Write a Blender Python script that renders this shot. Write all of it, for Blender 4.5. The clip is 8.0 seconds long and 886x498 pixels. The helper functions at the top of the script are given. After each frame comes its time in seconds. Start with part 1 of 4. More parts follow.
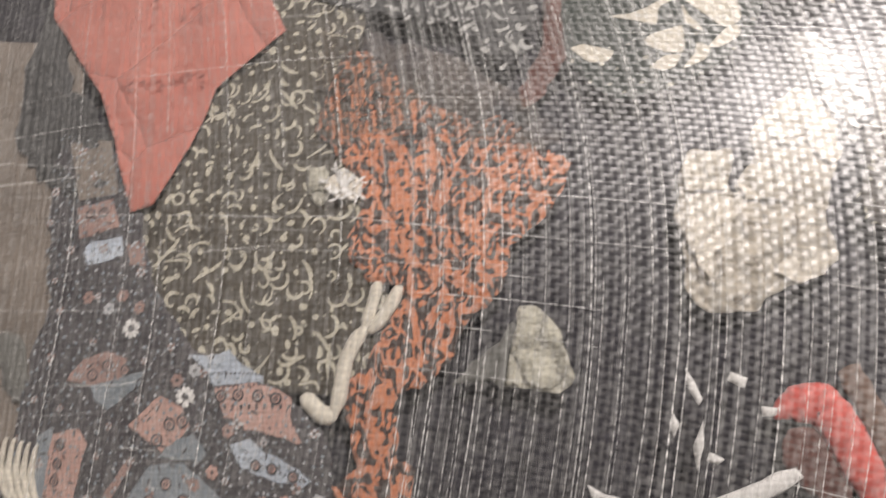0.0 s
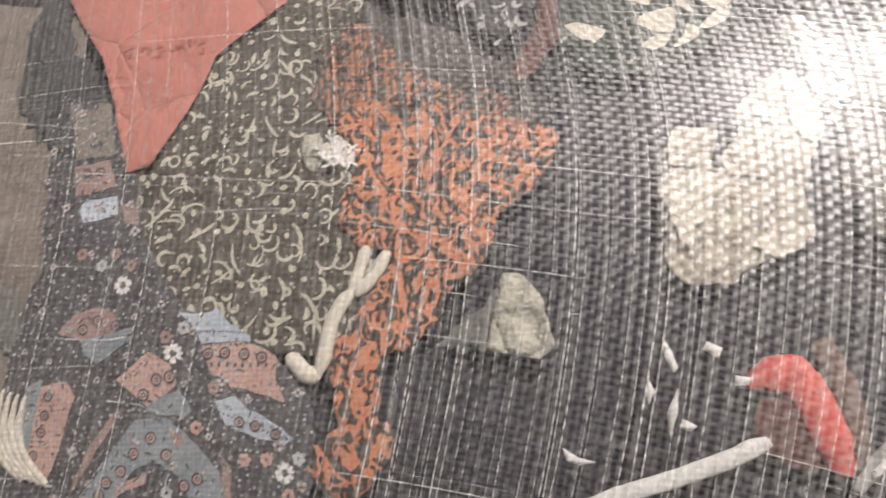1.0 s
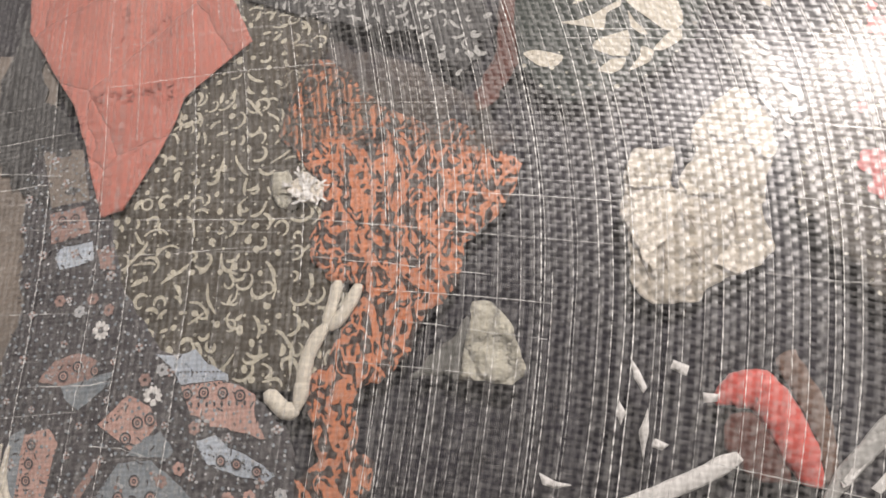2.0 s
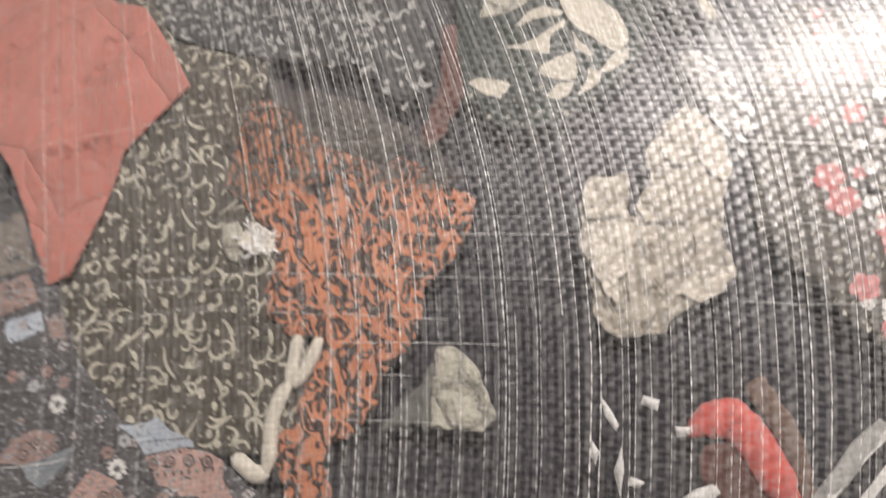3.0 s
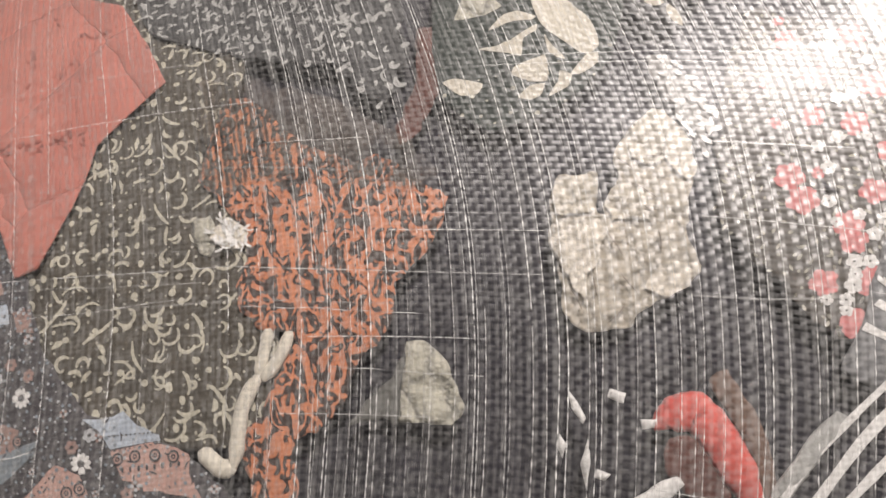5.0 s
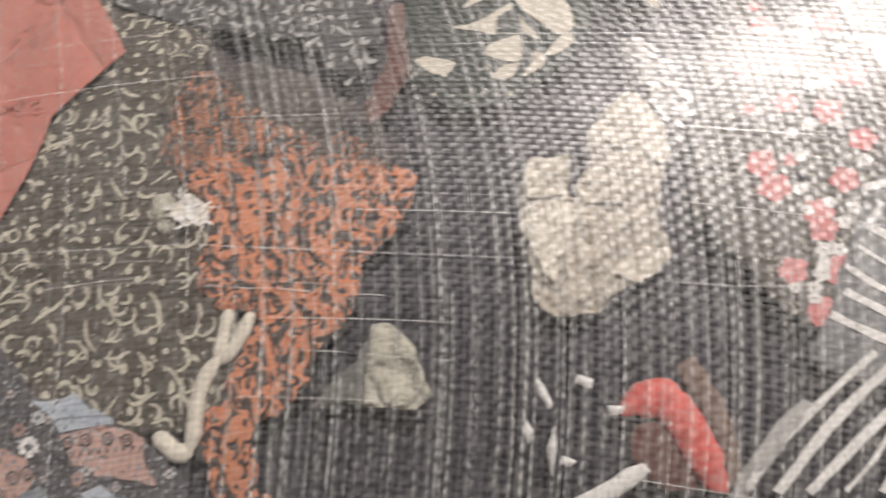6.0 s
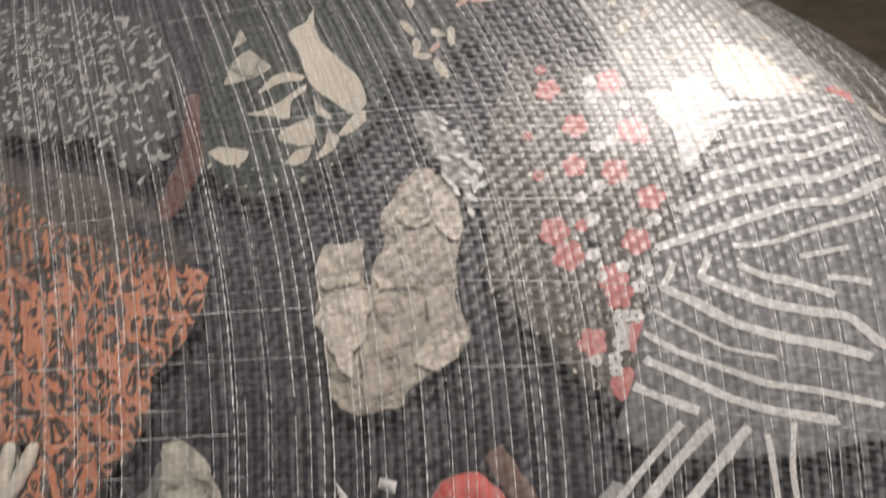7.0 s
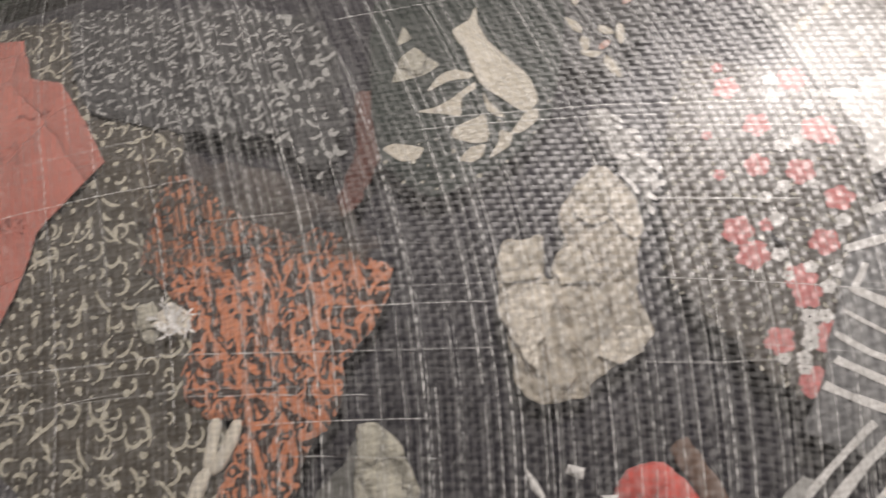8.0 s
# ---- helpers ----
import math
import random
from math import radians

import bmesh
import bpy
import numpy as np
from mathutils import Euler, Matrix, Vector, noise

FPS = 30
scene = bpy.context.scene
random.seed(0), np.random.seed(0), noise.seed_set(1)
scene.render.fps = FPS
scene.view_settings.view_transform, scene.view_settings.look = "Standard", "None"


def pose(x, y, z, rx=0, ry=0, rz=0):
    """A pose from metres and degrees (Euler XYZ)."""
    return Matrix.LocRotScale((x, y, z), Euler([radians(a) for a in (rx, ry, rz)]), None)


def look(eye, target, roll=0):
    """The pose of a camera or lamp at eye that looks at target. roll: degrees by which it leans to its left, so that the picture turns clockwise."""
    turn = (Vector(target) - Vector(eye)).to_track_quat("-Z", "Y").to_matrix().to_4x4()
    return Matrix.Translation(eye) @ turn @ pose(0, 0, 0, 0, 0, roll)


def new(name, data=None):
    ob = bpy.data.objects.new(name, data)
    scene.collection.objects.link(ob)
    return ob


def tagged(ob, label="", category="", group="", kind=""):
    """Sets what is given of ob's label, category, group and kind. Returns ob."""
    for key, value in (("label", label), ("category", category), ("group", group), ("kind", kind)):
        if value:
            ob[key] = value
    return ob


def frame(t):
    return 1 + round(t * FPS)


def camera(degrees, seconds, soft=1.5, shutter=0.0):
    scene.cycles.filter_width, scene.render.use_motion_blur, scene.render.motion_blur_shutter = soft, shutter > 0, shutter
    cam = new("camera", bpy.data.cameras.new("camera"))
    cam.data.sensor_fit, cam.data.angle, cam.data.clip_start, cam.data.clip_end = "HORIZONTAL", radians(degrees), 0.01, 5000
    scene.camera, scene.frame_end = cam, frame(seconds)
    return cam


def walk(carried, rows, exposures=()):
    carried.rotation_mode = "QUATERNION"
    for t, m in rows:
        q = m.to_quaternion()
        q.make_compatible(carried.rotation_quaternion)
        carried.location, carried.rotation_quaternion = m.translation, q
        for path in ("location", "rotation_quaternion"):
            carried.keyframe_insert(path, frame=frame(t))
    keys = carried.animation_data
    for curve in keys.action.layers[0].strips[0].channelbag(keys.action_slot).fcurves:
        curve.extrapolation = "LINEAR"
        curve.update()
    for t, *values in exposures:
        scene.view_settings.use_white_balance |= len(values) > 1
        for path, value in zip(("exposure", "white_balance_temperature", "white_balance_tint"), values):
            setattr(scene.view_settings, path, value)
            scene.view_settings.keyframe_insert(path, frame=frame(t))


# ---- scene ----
cam = camera(65.0, 8.0, soft=1.6, shutter=0.45)
PATH = [
    (0, (0.026, 0.027, 0.703), (-0.148, 1.434, -0.707), -9.6),
    (0.5, (0.01, 0.015, 0.699), (-0.196, 1.379, -0.75), -6.8),
    (1, (0.031, 0.011, 0.695), (-0.141, 1.425, -0.709), -7.4),
    (1.5, (0.045, 0.014, 0.702), (-0.113, 1.452, -0.679), -9.4),
    (1.7, (0.045, 0.014, 0.705), (-0.13, 1.454, -0.673), -10.1),
    (2.8, (0.048, 0.03, 0.696), (-0.034, 1.429, -0.73), -11.0),
    (3, (0.059, 0.04, 0.715), (-0.059, 1.436, -0.712), -13.7),
    (3.2, (0.066, 0.028, 0.729), (-0.134, 1.537, -0.568), -16.0),
    (3.5, (0.067, 0.04, 0.719), (-0.057, 1.502, -0.64), -14.5),
    (4, (0.061, 0.044, 0.724), (-0.105, 1.484, -0.654), -15.1),
    (4.5, (0.057, 0.03, 0.721), (-0.185, 1.455, -0.662), -17.8),
    (4.7, (0.063, 0.029, 0.712), (-0.071, 1.47, -0.669), -14.9),
    (5.8, (0.045, 0.033, 0.706), (0.038, 1.43, -0.725), -6.8),
    (6, (0.06, 0.032, 0.701), (0.096, 1.435, -0.724), -7.4),
    (6.5, (0.1, 0.029, 0.692), (0.185, 1.481, -0.681), -8.9),
    (7, (0.135, 0.044, 0.693), (0.286, 1.528, -0.64), -10.1),
    (7.2, (0.134, 0.049, 0.701), (0.316, 1.576, -0.577), -10.3),
    (7.5, (0.122, 0.05, 0.708), (0.205, 1.55, -0.613), -13.5),
    (8, (0.087, 0.051, 0.716), (0.06, 1.513, -0.649), -14.2),
]
EXPOSURES = [(0.0, 0.0), (0.5, 0.17), (1.5, 0.12), (3.0, 0.0), (3.5, 0.02), (4.0, 0.0), (4.5, 0.02), (6.0, -0.03), (6.5, -0.2), (7.0, -0.45), (7.5, -0.5), (8.0, -0.42)]
walk(cam, [(t, look(eye, target, roll)) for t, eye, target, roll in PATH], EXPOSURES)

# ---- light: ceiling panel over the bale, two more added for glints and a brighter right side ----
world = bpy.data.worlds.new("world")
scene.world = world
world.use_nodes = True
world.node_tree.nodes["Background"].inputs[0].default_value = (0.9, 0.93, 1.0, 1)
world.node_tree.nodes["Background"].inputs[1].default_value = 0.05
LAMPS = [((0.54, 0.36), 0.46, 0.46, 50.0), ((1.30, -1.50), 0.6, 0.6, 20.0), ((1.80, 1.60), 0.6, 0.6, 16.0)]
CEILING = 2.5
for (lx, ly), lw, ld, power in LAMPS:
    data = bpy.data.lights.new("panel_light", "AREA")
    data.shape, data.size, data.size_y, data.energy, data.color = "RECTANGLE", lw, ld, power, (1.0, 0.915, 0.87)
    lamp = new("panel_light", data)
    lamp.location = (lx, ly, CEILING - 0.075)

# ---- materials ----


def material(name):
    m = bpy.data.materials.new(name)
    m.use_nodes = True
    nt = m.node_tree
    return m, nt, nt.nodes["Principled BSDF"]


def node(nt, kind, **values):
    n = nt.nodes.new(kind)
    for key, value in values.items():
        if key in n.inputs:
            n.inputs[key].default_value = value
    return n


def fabric(name, dark, light, thread=900.0, rough=0.85, blotch=60.0, bump=0.25, sheen=0.2, crease=0.0, depth=0.006):
    """Woven cloth: crossing threads in relief, blotches of two tones."""
    m, nt, bsdf = material(name)
    uvn = nt.nodes.new("ShaderNodeUVMap")
    waves = []
    for turn in (0, 1):
        w = nt.nodes.new("ShaderNodeTexWave")
        w.wave_type, w.bands_direction = "BANDS", ("X", "Y")[turn]
        w.inputs["Scale"].default_value = thread / 6.28
        w.inputs["Distortion"].default_value = 0.6
        nt.links.new(uvn.outputs[0], w.inputs["Vector"])
        waves.append(w)
    mul = nt.nodes.new("ShaderNodeMath")
    mul.operation = "ADD"
    for k in (0, 1):
        nt.links.new(waves[k].outputs["Fac"], mul.inputs[k])
    n1 = node(nt, "ShaderNodeTexNoise", Scale=blotch, Detail=6.0, Roughness=0.65)
    n2 = node(nt, "ShaderNodeTexNoise", Scale=blotch * 14, Detail=3.0)
    nt.links.new(uvn.outputs[0], n1.inputs["Vector"])
    nt.links.new(uvn.outputs[0], n2.inputs["Vector"])
    ad = nt.nodes.new("ShaderNodeMath")
    ad.operation = "MULTIPLY_ADD"
    ad.inputs[1].default_value = 0.35
    nt.links.new(n2.outputs[0], ad.inputs[0])
    nt.links.new(n1.outputs[0], ad.inputs[2])
    ramp = nt.nodes.new("ShaderNodeValToRGB")
    ramp.color_ramp.elements[0].position, ramp.color_ramp.elements[1].position = 0.45, 0.9
    ramp.color_ramp.elements[0].color, ramp.color_ramp.elements[1].color = (*dark, 1), (*light, 1)
    nt.links.new(ad.outputs[0], ramp.inputs[0])
    nt.links.new(ramp.outputs[0], bsdf.inputs["Base Color"])
    bp = node(nt, "ShaderNodeBump", Strength=bump, Distance=0.0004)
    nt.links.new(mul.outputs[0], bp.inputs["Height"])
    if crease:
        vo = node(nt, "ShaderNodeTexVoronoi", Scale=crease)
        vo.feature = "DISTANCE_TO_EDGE"
        wob = nt.nodes.new("ShaderNodeMixRGB")
        wob.blend_type = "ADD"
        wob.inputs[0].default_value = 0.012
        nt.links.new(uvn.outputs[0], wob.inputs[1])
        nt.links.new(n1.outputs["Color"], wob.inputs[2])
        nt.links.new(wob.outputs[0], vo.inputs["Vector"])
        pw = nt.nodes.new("ShaderNodeMath")
        pw.operation = "POWER"
        pw.inputs[1].default_value = 0.5
        nt.links.new(vo.outputs["Distance"], pw.inputs[0])
        b2 = node(nt, "ShaderNodeBump", Strength=1.0, Distance=depth)
        nt.links.new(pw.outputs[0], b2.inputs["Height"])
        nt.links.new(b2.outputs[0], bp.inputs["Normal"])
    nt.links.new(bp.outputs[0], bsdf.inputs["Normal"])
    bsdf.inputs["Roughness"].default_value = rough
    bsdf.inputs["Sheen Weight"].default_value = sheen
    return m


def plain(name, dark, light, scale=40.0, rough=0.7, bump=0.1):
    m, nt, bsdf = material(name)
    co = nt.nodes.new("ShaderNodeTexCoord")
    n1 = node(nt, "ShaderNodeTexNoise", Scale=scale, Detail=7.0, Roughness=0.7)
    nt.links.new(co.outputs["Object"], n1.inputs["Vector"])
    ramp = nt.nodes.new("ShaderNodeValToRGB")
    ramp.color_ramp.elements[0].position, ramp.color_ramp.elements[1].position = 0.35, 0.68
    ramp.color_ramp.elements[0].color, ramp.color_ramp.elements[1].color = (*dark, 1), (*light, 1)
    nt.links.new(n1.outputs[0], ramp.inputs[0])
    nt.links.new(ramp.outputs[0], bsdf.inputs["Base Color"])
    bp = node(nt, "ShaderNodeBump", Strength=bump, Distance=0.01)
    nt.links.new(n1.outputs[0], bp.inputs["Height"])
    nt.links.new(bp.outputs[0], bsdf.inputs["Normal"])
    bsdf.inputs["Roughness"].default_value = rough
    return m


def animal(name, dark, light):
    """Cloth printed with ragged orange islands between winding dark stripes."""
    m = fabric(name, *light, 800, blotch=40)
    nt = m.node_tree
    bsdf = nt.nodes["Principled BSDF"]
    paint = bsdf.inputs["Base Color"].links[0].from_socket
    uvn = nt.nodes.new("ShaderNodeUVMap")
    mp = nt.nodes.new("ShaderNodeMapping")
    mp.inputs["Scale"].default_value = (1.0, 0.72, 1)
    mp.inputs["Rotation"].default_value = (0, 0, -0.5)
    nt.links.new(uvn.outputs[0], mp.inputs["Vector"])
    n1 = node(nt, "ShaderNodeTexNoise", Scale=130.0, Detail=2.4, Distortion=0.5)
    nt.links.new(mp.outputs[0], n1.inputs["Vector"])
    k = nt.nodes.new("ShaderNodeMath")
    k.operation = "MULTIPLY"
    k.inputs[1].default_value = 27.0
    nt.links.new(n1.outputs[0], k.inputs[0])
    sn = nt.nodes.new("ShaderNodeMath")
    sn.operation = "SINE"
    nt.links.new(k.outputs[0], sn.inputs[0])
    n2 = node(nt, "ShaderNodeTexNoise", Scale=240.0, Detail=3.0)
    nt.links.new(mp.outputs[0], n2.inputs["Vector"])
    mix = nt.nodes.new("ShaderNodeMath")
    mix.operation = "MULTIPLY_ADD"
    mix.inputs[1].default_value = 3.4
    nt.links.new(n2.outputs[0], mix.inputs[0])
    nt.links.new(sn.outputs[0], mix.inputs[2])
    ramp = nt.nodes.new("ShaderNodeValToRGB")
    ramp.color_ramp.elements[0].position, ramp.color_ramp.elements[1].position = 0.40, 0.53
    half = nt.nodes.new("ShaderNodeMath")
    half.operation = "MULTIPLY"
    half.inputs[1].default_value = 0.27
    nt.links.new(mix.outputs[0], half.inputs[0])
    nt.links.new(half.outputs[0], ramp.inputs[0])
    both = nt.nodes.new("ShaderNodeMix")
    both.data_type = "RGBA"
    nt.links.new(ramp.outputs[0], both.inputs[0])
    both.inputs[6].default_value = (*dark, 1)
    nt.links.new(paint, both.inputs[7])
    nt.links.new(both.outputs[2], bsdf.inputs["Base Color"])
    return m


def plastic(name, milk, vary, rough, tint=(0.86, 0.86, 0.84), wear=330.0, streaks=False, shine=0.024):
    """Half-clear polyethylene: milk is the share of the light that it scatters, vary its spread from tape to tape."""
    m, nt, bsdf = material(name)
    out = nt.nodes["Material Output"]
    bsdf.inputs["Base Color"].default_value = (*tint, 1)
    bsdf.inputs["Roughness"].default_value = rough
    bsdf.inputs["Specular IOR Level"].default_value = 0.0
    clear = nt.nodes.new("ShaderNodeBsdfTransparent")
    gloss = node(nt, "ShaderNodeBsdfGlossy", Roughness=rough)
    info = nt.nodes.new("ShaderNodeObjectInfo")
    co = nt.nodes.new("ShaderNodeTexCoord")
    n1 = node(nt, "ShaderNodeTexNoise", Scale=wear, Detail=4.0)
    nt.links.new(co.outputs["Object"], n1.inputs["Vector"])
    worn = nt.nodes.new("ShaderNodeMapRange")
    for key, value in (("From Min", 0.36), ("From Max", 0.64), ("To Min", milk - vary), ("To Max", milk + vary)):
        worn.inputs[key].default_value = value
    nt.links.new(n1.outputs[0], worn.inputs["Value"])
    a = nt.nodes.new("ShaderNodeMath")
    a.operation = "MULTIPLY_ADD"
    a.inputs[1].default_value, a.inputs[2].default_value = 0.9, 0.55
    nt.links.new(info.outputs["Random"], a.inputs[0])
    b = nt.nodes.new("ShaderNodeMath")
    b.operation = "MULTIPLY"
    nt.links.new(a.outputs[0], b.inputs[0])
    nt.links.new(worn.outputs[0], b.inputs[1])
    b.use_clamp = True
    mix = nt.nodes.new("ShaderNodeMixShader")
    nt.links.new(b.outputs[0], mix.inputs[0])
    nt.links.new(clear.outputs[0], mix.inputs[1])
    nt.links.new(bsdf.outputs[0], mix.inputs[2])
    face_on = node(nt, "ShaderNodeLayerWeight", Blend=0.5)
    steep = nt.nodes.new("ShaderNodeMath")
    steep.operation = "POWER"
    steep.inputs[1].default_value = 5.0
    nt.links.new(face_on.outputs["Facing"], steep.inputs[0])
    fres = nt.nodes.new("ShaderNodeMath")
    fres.operation = "MULTIPLY_ADD"
    fres.inputs[1].default_value, fres.inputs[2].default_value = 0.8, shine
    nt.links.new(steep.outputs[0], fres.inputs[0])
    mix2 = nt.nodes.new("ShaderNodeMixShader")
    nt.links.new(fres.outputs[0], mix2.inputs[0])
    nt.links.new(mix.outputs[0], mix2.inputs[1])
    nt.links.new(gloss.outputs[0], mix2.inputs[2])
    nt.links.new(mix2.outputs[0], out.inputs[0])
    n2 = node(nt, "ShaderNodeTexNoise", Scale=260.0 if not streaks else 1.0, Detail=3.0)
    nt.links.new(co.outputs["Object"], n2.inputs["Vector"])
    if streaks:
        uvn = nt.nodes.new("ShaderNodeUVMap")
        mp = nt.nodes.new("ShaderNodeMapping")
        mp.inputs["Scale"].default_value = (14, 240, 1)
        mp.inputs["Rotation"].default_value = (0, 0, 0.2)
        nt.links.new(uvn.outputs[0], mp.inputs["Vector"])
        nt.links.new(mp.outputs[0], n2.inputs["Vector"])
    bp = node(nt, "ShaderNodeBump", Strength=0.35, Distance=0.0006)
    nt.links.new(n2.outputs[0], bp.inputs["Height"])
    for s in (bsdf, gloss, face_on):
        nt.links.new(bp.outputs[0], s.inputs["Normal"])
    return m


M_WARP = plastic("warp_plastic", 0.058, 0.054, 0.38, shine=0.070)
M_WEFT = plastic("weft_plastic", 0.030, 0.027, 0.40, shine=0.058)
M_FOLD = plastic("folded_plastic", 0.62, 0.30, 0.22)
M_CREASE = plastic("creased_film", 0.34, 0.26, 0.22, wear=160.0)
M_HAZE = plastic("hazy_film", 0.042, 0.042, 0.45, tint=(0.42, 0.34, 0.27), wear=55.0, shine=0.01)
M_FILM = plastic("clear_film", 0.012, 0.012, 0.27, wear=20.0, streaks=True, shine=0.021)
M_BLACK = fabric("black_cloth", (0.012, 0.011, 0.015), (0.034, 0.031, 0.042), 700)
M_CORAL = fabric("coral_cloth", (0.42, 0.150, 0.120), (0.53, 0.206, 0.161), 1100, blotch=18, bump=0.12, crease=13.0)
M_OLIVE = fabric("brown_cloth", (0.046, 0.040, 0.031), (0.100, 0.086, 0.067), 800)
M_CREAMPRINT = fabric("cream_print", (0.38, 0.355, 0.28), (0.60, 0.57, 0.47), 800)
M_TIGER = animal("animal_print_cloth", (0.055, 0.038, 0.033), ((0.47, 0.172, 0.088), (0.64, 0.278, 0.158)))
M_GREY = fabric("grey_cloth", (0.030, 0.030, 0.030), (0.07, 0.07, 0.072), 800)
M_WHITEPRINT = fabric("white_print", (0.28, 0.28, 0.27), (0.48, 0.48, 0.46), 800)
M_GREEN = fabric("dark_green_cloth", (0.018, 0.026, 0.022), (0.040, 0.052, 0.045), 800)
M_LEAF = fabric("leaf_print", (0.50, 0.46, 0.38), (0.64, 0.60, 0.51), 900, blotch=25)
# One cream cloth in three tones: dull sheet, half-lit and lit folds.
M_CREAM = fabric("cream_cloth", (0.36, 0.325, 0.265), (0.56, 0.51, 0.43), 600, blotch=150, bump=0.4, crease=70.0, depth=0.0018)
M_HALFLIT = fabric("half_lit_cream_cloth", (0.46, 0.42, 0.345), (0.68, 0.63, 0.54), 600, blotch=150, bump=0.4, crease=80.0, depth=0.0016)
M_LITLOBE = fabric("lit_cream_cloth", (0.54, 0.49, 0.41), (0.78, 0.73, 0.64), 600, blotch=150, bump=0.4, crease=80.0, depth=0.0016)
M_PALE = fabric("pale_cloth", (0.62, 0.57, 0.48), (0.78, 0.73, 0.64), 700)
M_SAGE = fabric("sage_cloth", (0.40, 0.38, 0.31), (0.58, 0.56, 0.47), 700, blotch=80, crease=60.0)
M_RED = fabric("red_cloth", (0.52, 0.075, 0.062), (0.70, 0.17, 0.14), 500, blotch=80)
M_TANSHADE = fabric("tan_shade_cloth", (0.12, 0.075, 0.055), (0.20, 0.13, 0.10), 700)
M_RUST = fabric("rust_cloth", (0.085, 0.034, 0.027), (0.15, 0.060, 0.047), 700)
M_WHITE = fabric("white_cloth", (0.66, 0.65, 0.63), (0.82, 0.81, 0.79), 800)
M_NAVY = fabric("navy_cloth", (0.042, 0.039, 0.044), (0.098, 0.090, 0.096), 800)
M_BLUE = fabric("pale_blue_print", (0.36, 0.41, 0.48), (0.54, 0.60, 0.67), 800)
M_SLATE = fabric("slate_blue_print", (0.18, 0.21, 0.235), (0.31, 0.345, 0.375), 800)
M_FOLDSHADE = fabric("fold_shade_coral", (0.25, 0.082, 0.068), (0.36, 0.125, 0.10), 1100)
M_VEIL = fabric("hazy_grey_cloth", (0.10, 0.10, 0.092), (0.19, 0.19, 0.175), 700)
M_DULLPINK = fabric("dull_pink_print", (0.26, 0.165, 0.145), (0.40, 0.27, 0.235), 800)
M_PALEDOT = fabric("pale_grey_print", (0.36, 0.37, 0.385), (0.54, 0.55, 0.56), 800)
M_PINK = fabric("dusty_pink_print", (0.44, 0.265, 0.225), (0.60, 0.40, 0.345), 800)
M_FLORAL = fabric("floral_ground", (0.055, 0.050, 0.043), (0.15, 0.135, 0.118), 800, blotch=160)
M_ROSE = fabric("rose_print", (0.54, 0.16, 0.16), (0.70, 0.30, 0.29), 800)
M_CHAR = fabric("charcoal_cloth", (0.12, 0.123, 0.128), (0.25, 0.252, 0.258), 800)
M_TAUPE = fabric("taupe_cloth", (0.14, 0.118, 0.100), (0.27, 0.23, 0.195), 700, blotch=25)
M_ASH = fabric("ash_cloth", (0.20, 0.195, 0.185), (0.40, 0.39, 0.37), 700, blotch=70, crease=22.0)
M_YARN = fabric("cotton_yarn", (0.52, 0.48, 0.40), (0.76, 0.72, 0.63), 420, blotch=300, bump=0.15)
M_FLOOR = plain("brown_floor", (0.060, 0.047, 0.032), (0.125, 0.100, 0.070), 9.0, 0.6)
M_WALL = plain("plaster", (0.42, 0.40, 0.36), (0.52, 0.50, 0.46), 3.0, 0.9)
M_CEIL = plain("ceiling_paint", (0.66, 0.65, 0.62), (0.74, 0.73, 0.70), 3.0, 0.9)
M_METAL = plain("lamp_housing", (0.6, 0.6, 0.6), (0.7, 0.7, 0.7), 20.0, 0.4)
M_POT = plain("stand_in_pot_clay", (0.36, 0.32, 0.26), (0.50, 0.46, 0.39), 60.0, 0.8, 0.3)
M_SOIL = plain("stand_in_gravel", (0.22, 0.19, 0.15), (0.48, 0.44, 0.37), 90.0, 0.9, 0.8)
M_PLANT = plain("plant_leaf", (0.030, 0.085, 0.018), (0.060, 0.15, 0.035), 35.0, 0.4)
M_STEM = plain("plant_stem", (0.04, 0.075, 0.02), (0.08, 0.12, 0.04), 60.0, 0.6)

# ---- the bale's surface: a gently domed face, rolled over at its rim, down to the floor ----
ORIGIN, ACROSS, ALONG, OUT = Vector((0.0700, 0.2500, 0.5000)), Vector((0.9895, -0.0645, 0.1290)), Vector((0.0000, 0.8945, 0.4471)), Vector((-0.1442, -0.4424, 0.8851))
DOME = (-0.0043, 0.0088, 0.0364, 0.1247, -0.0424, -0.7645)
RIM_CENTRE, RIM_A, RIM_B, RIM_START, RIM_RADIUS = (-0.26, -0.15), 0.545, 0.486, 0.968, 0.055


def face(u, v):
    return DOME[0] + DOME[1] * u + DOME[2] * v + DOME[3] * u * u + DOME[4] * u * v + DOME[5] * v * v


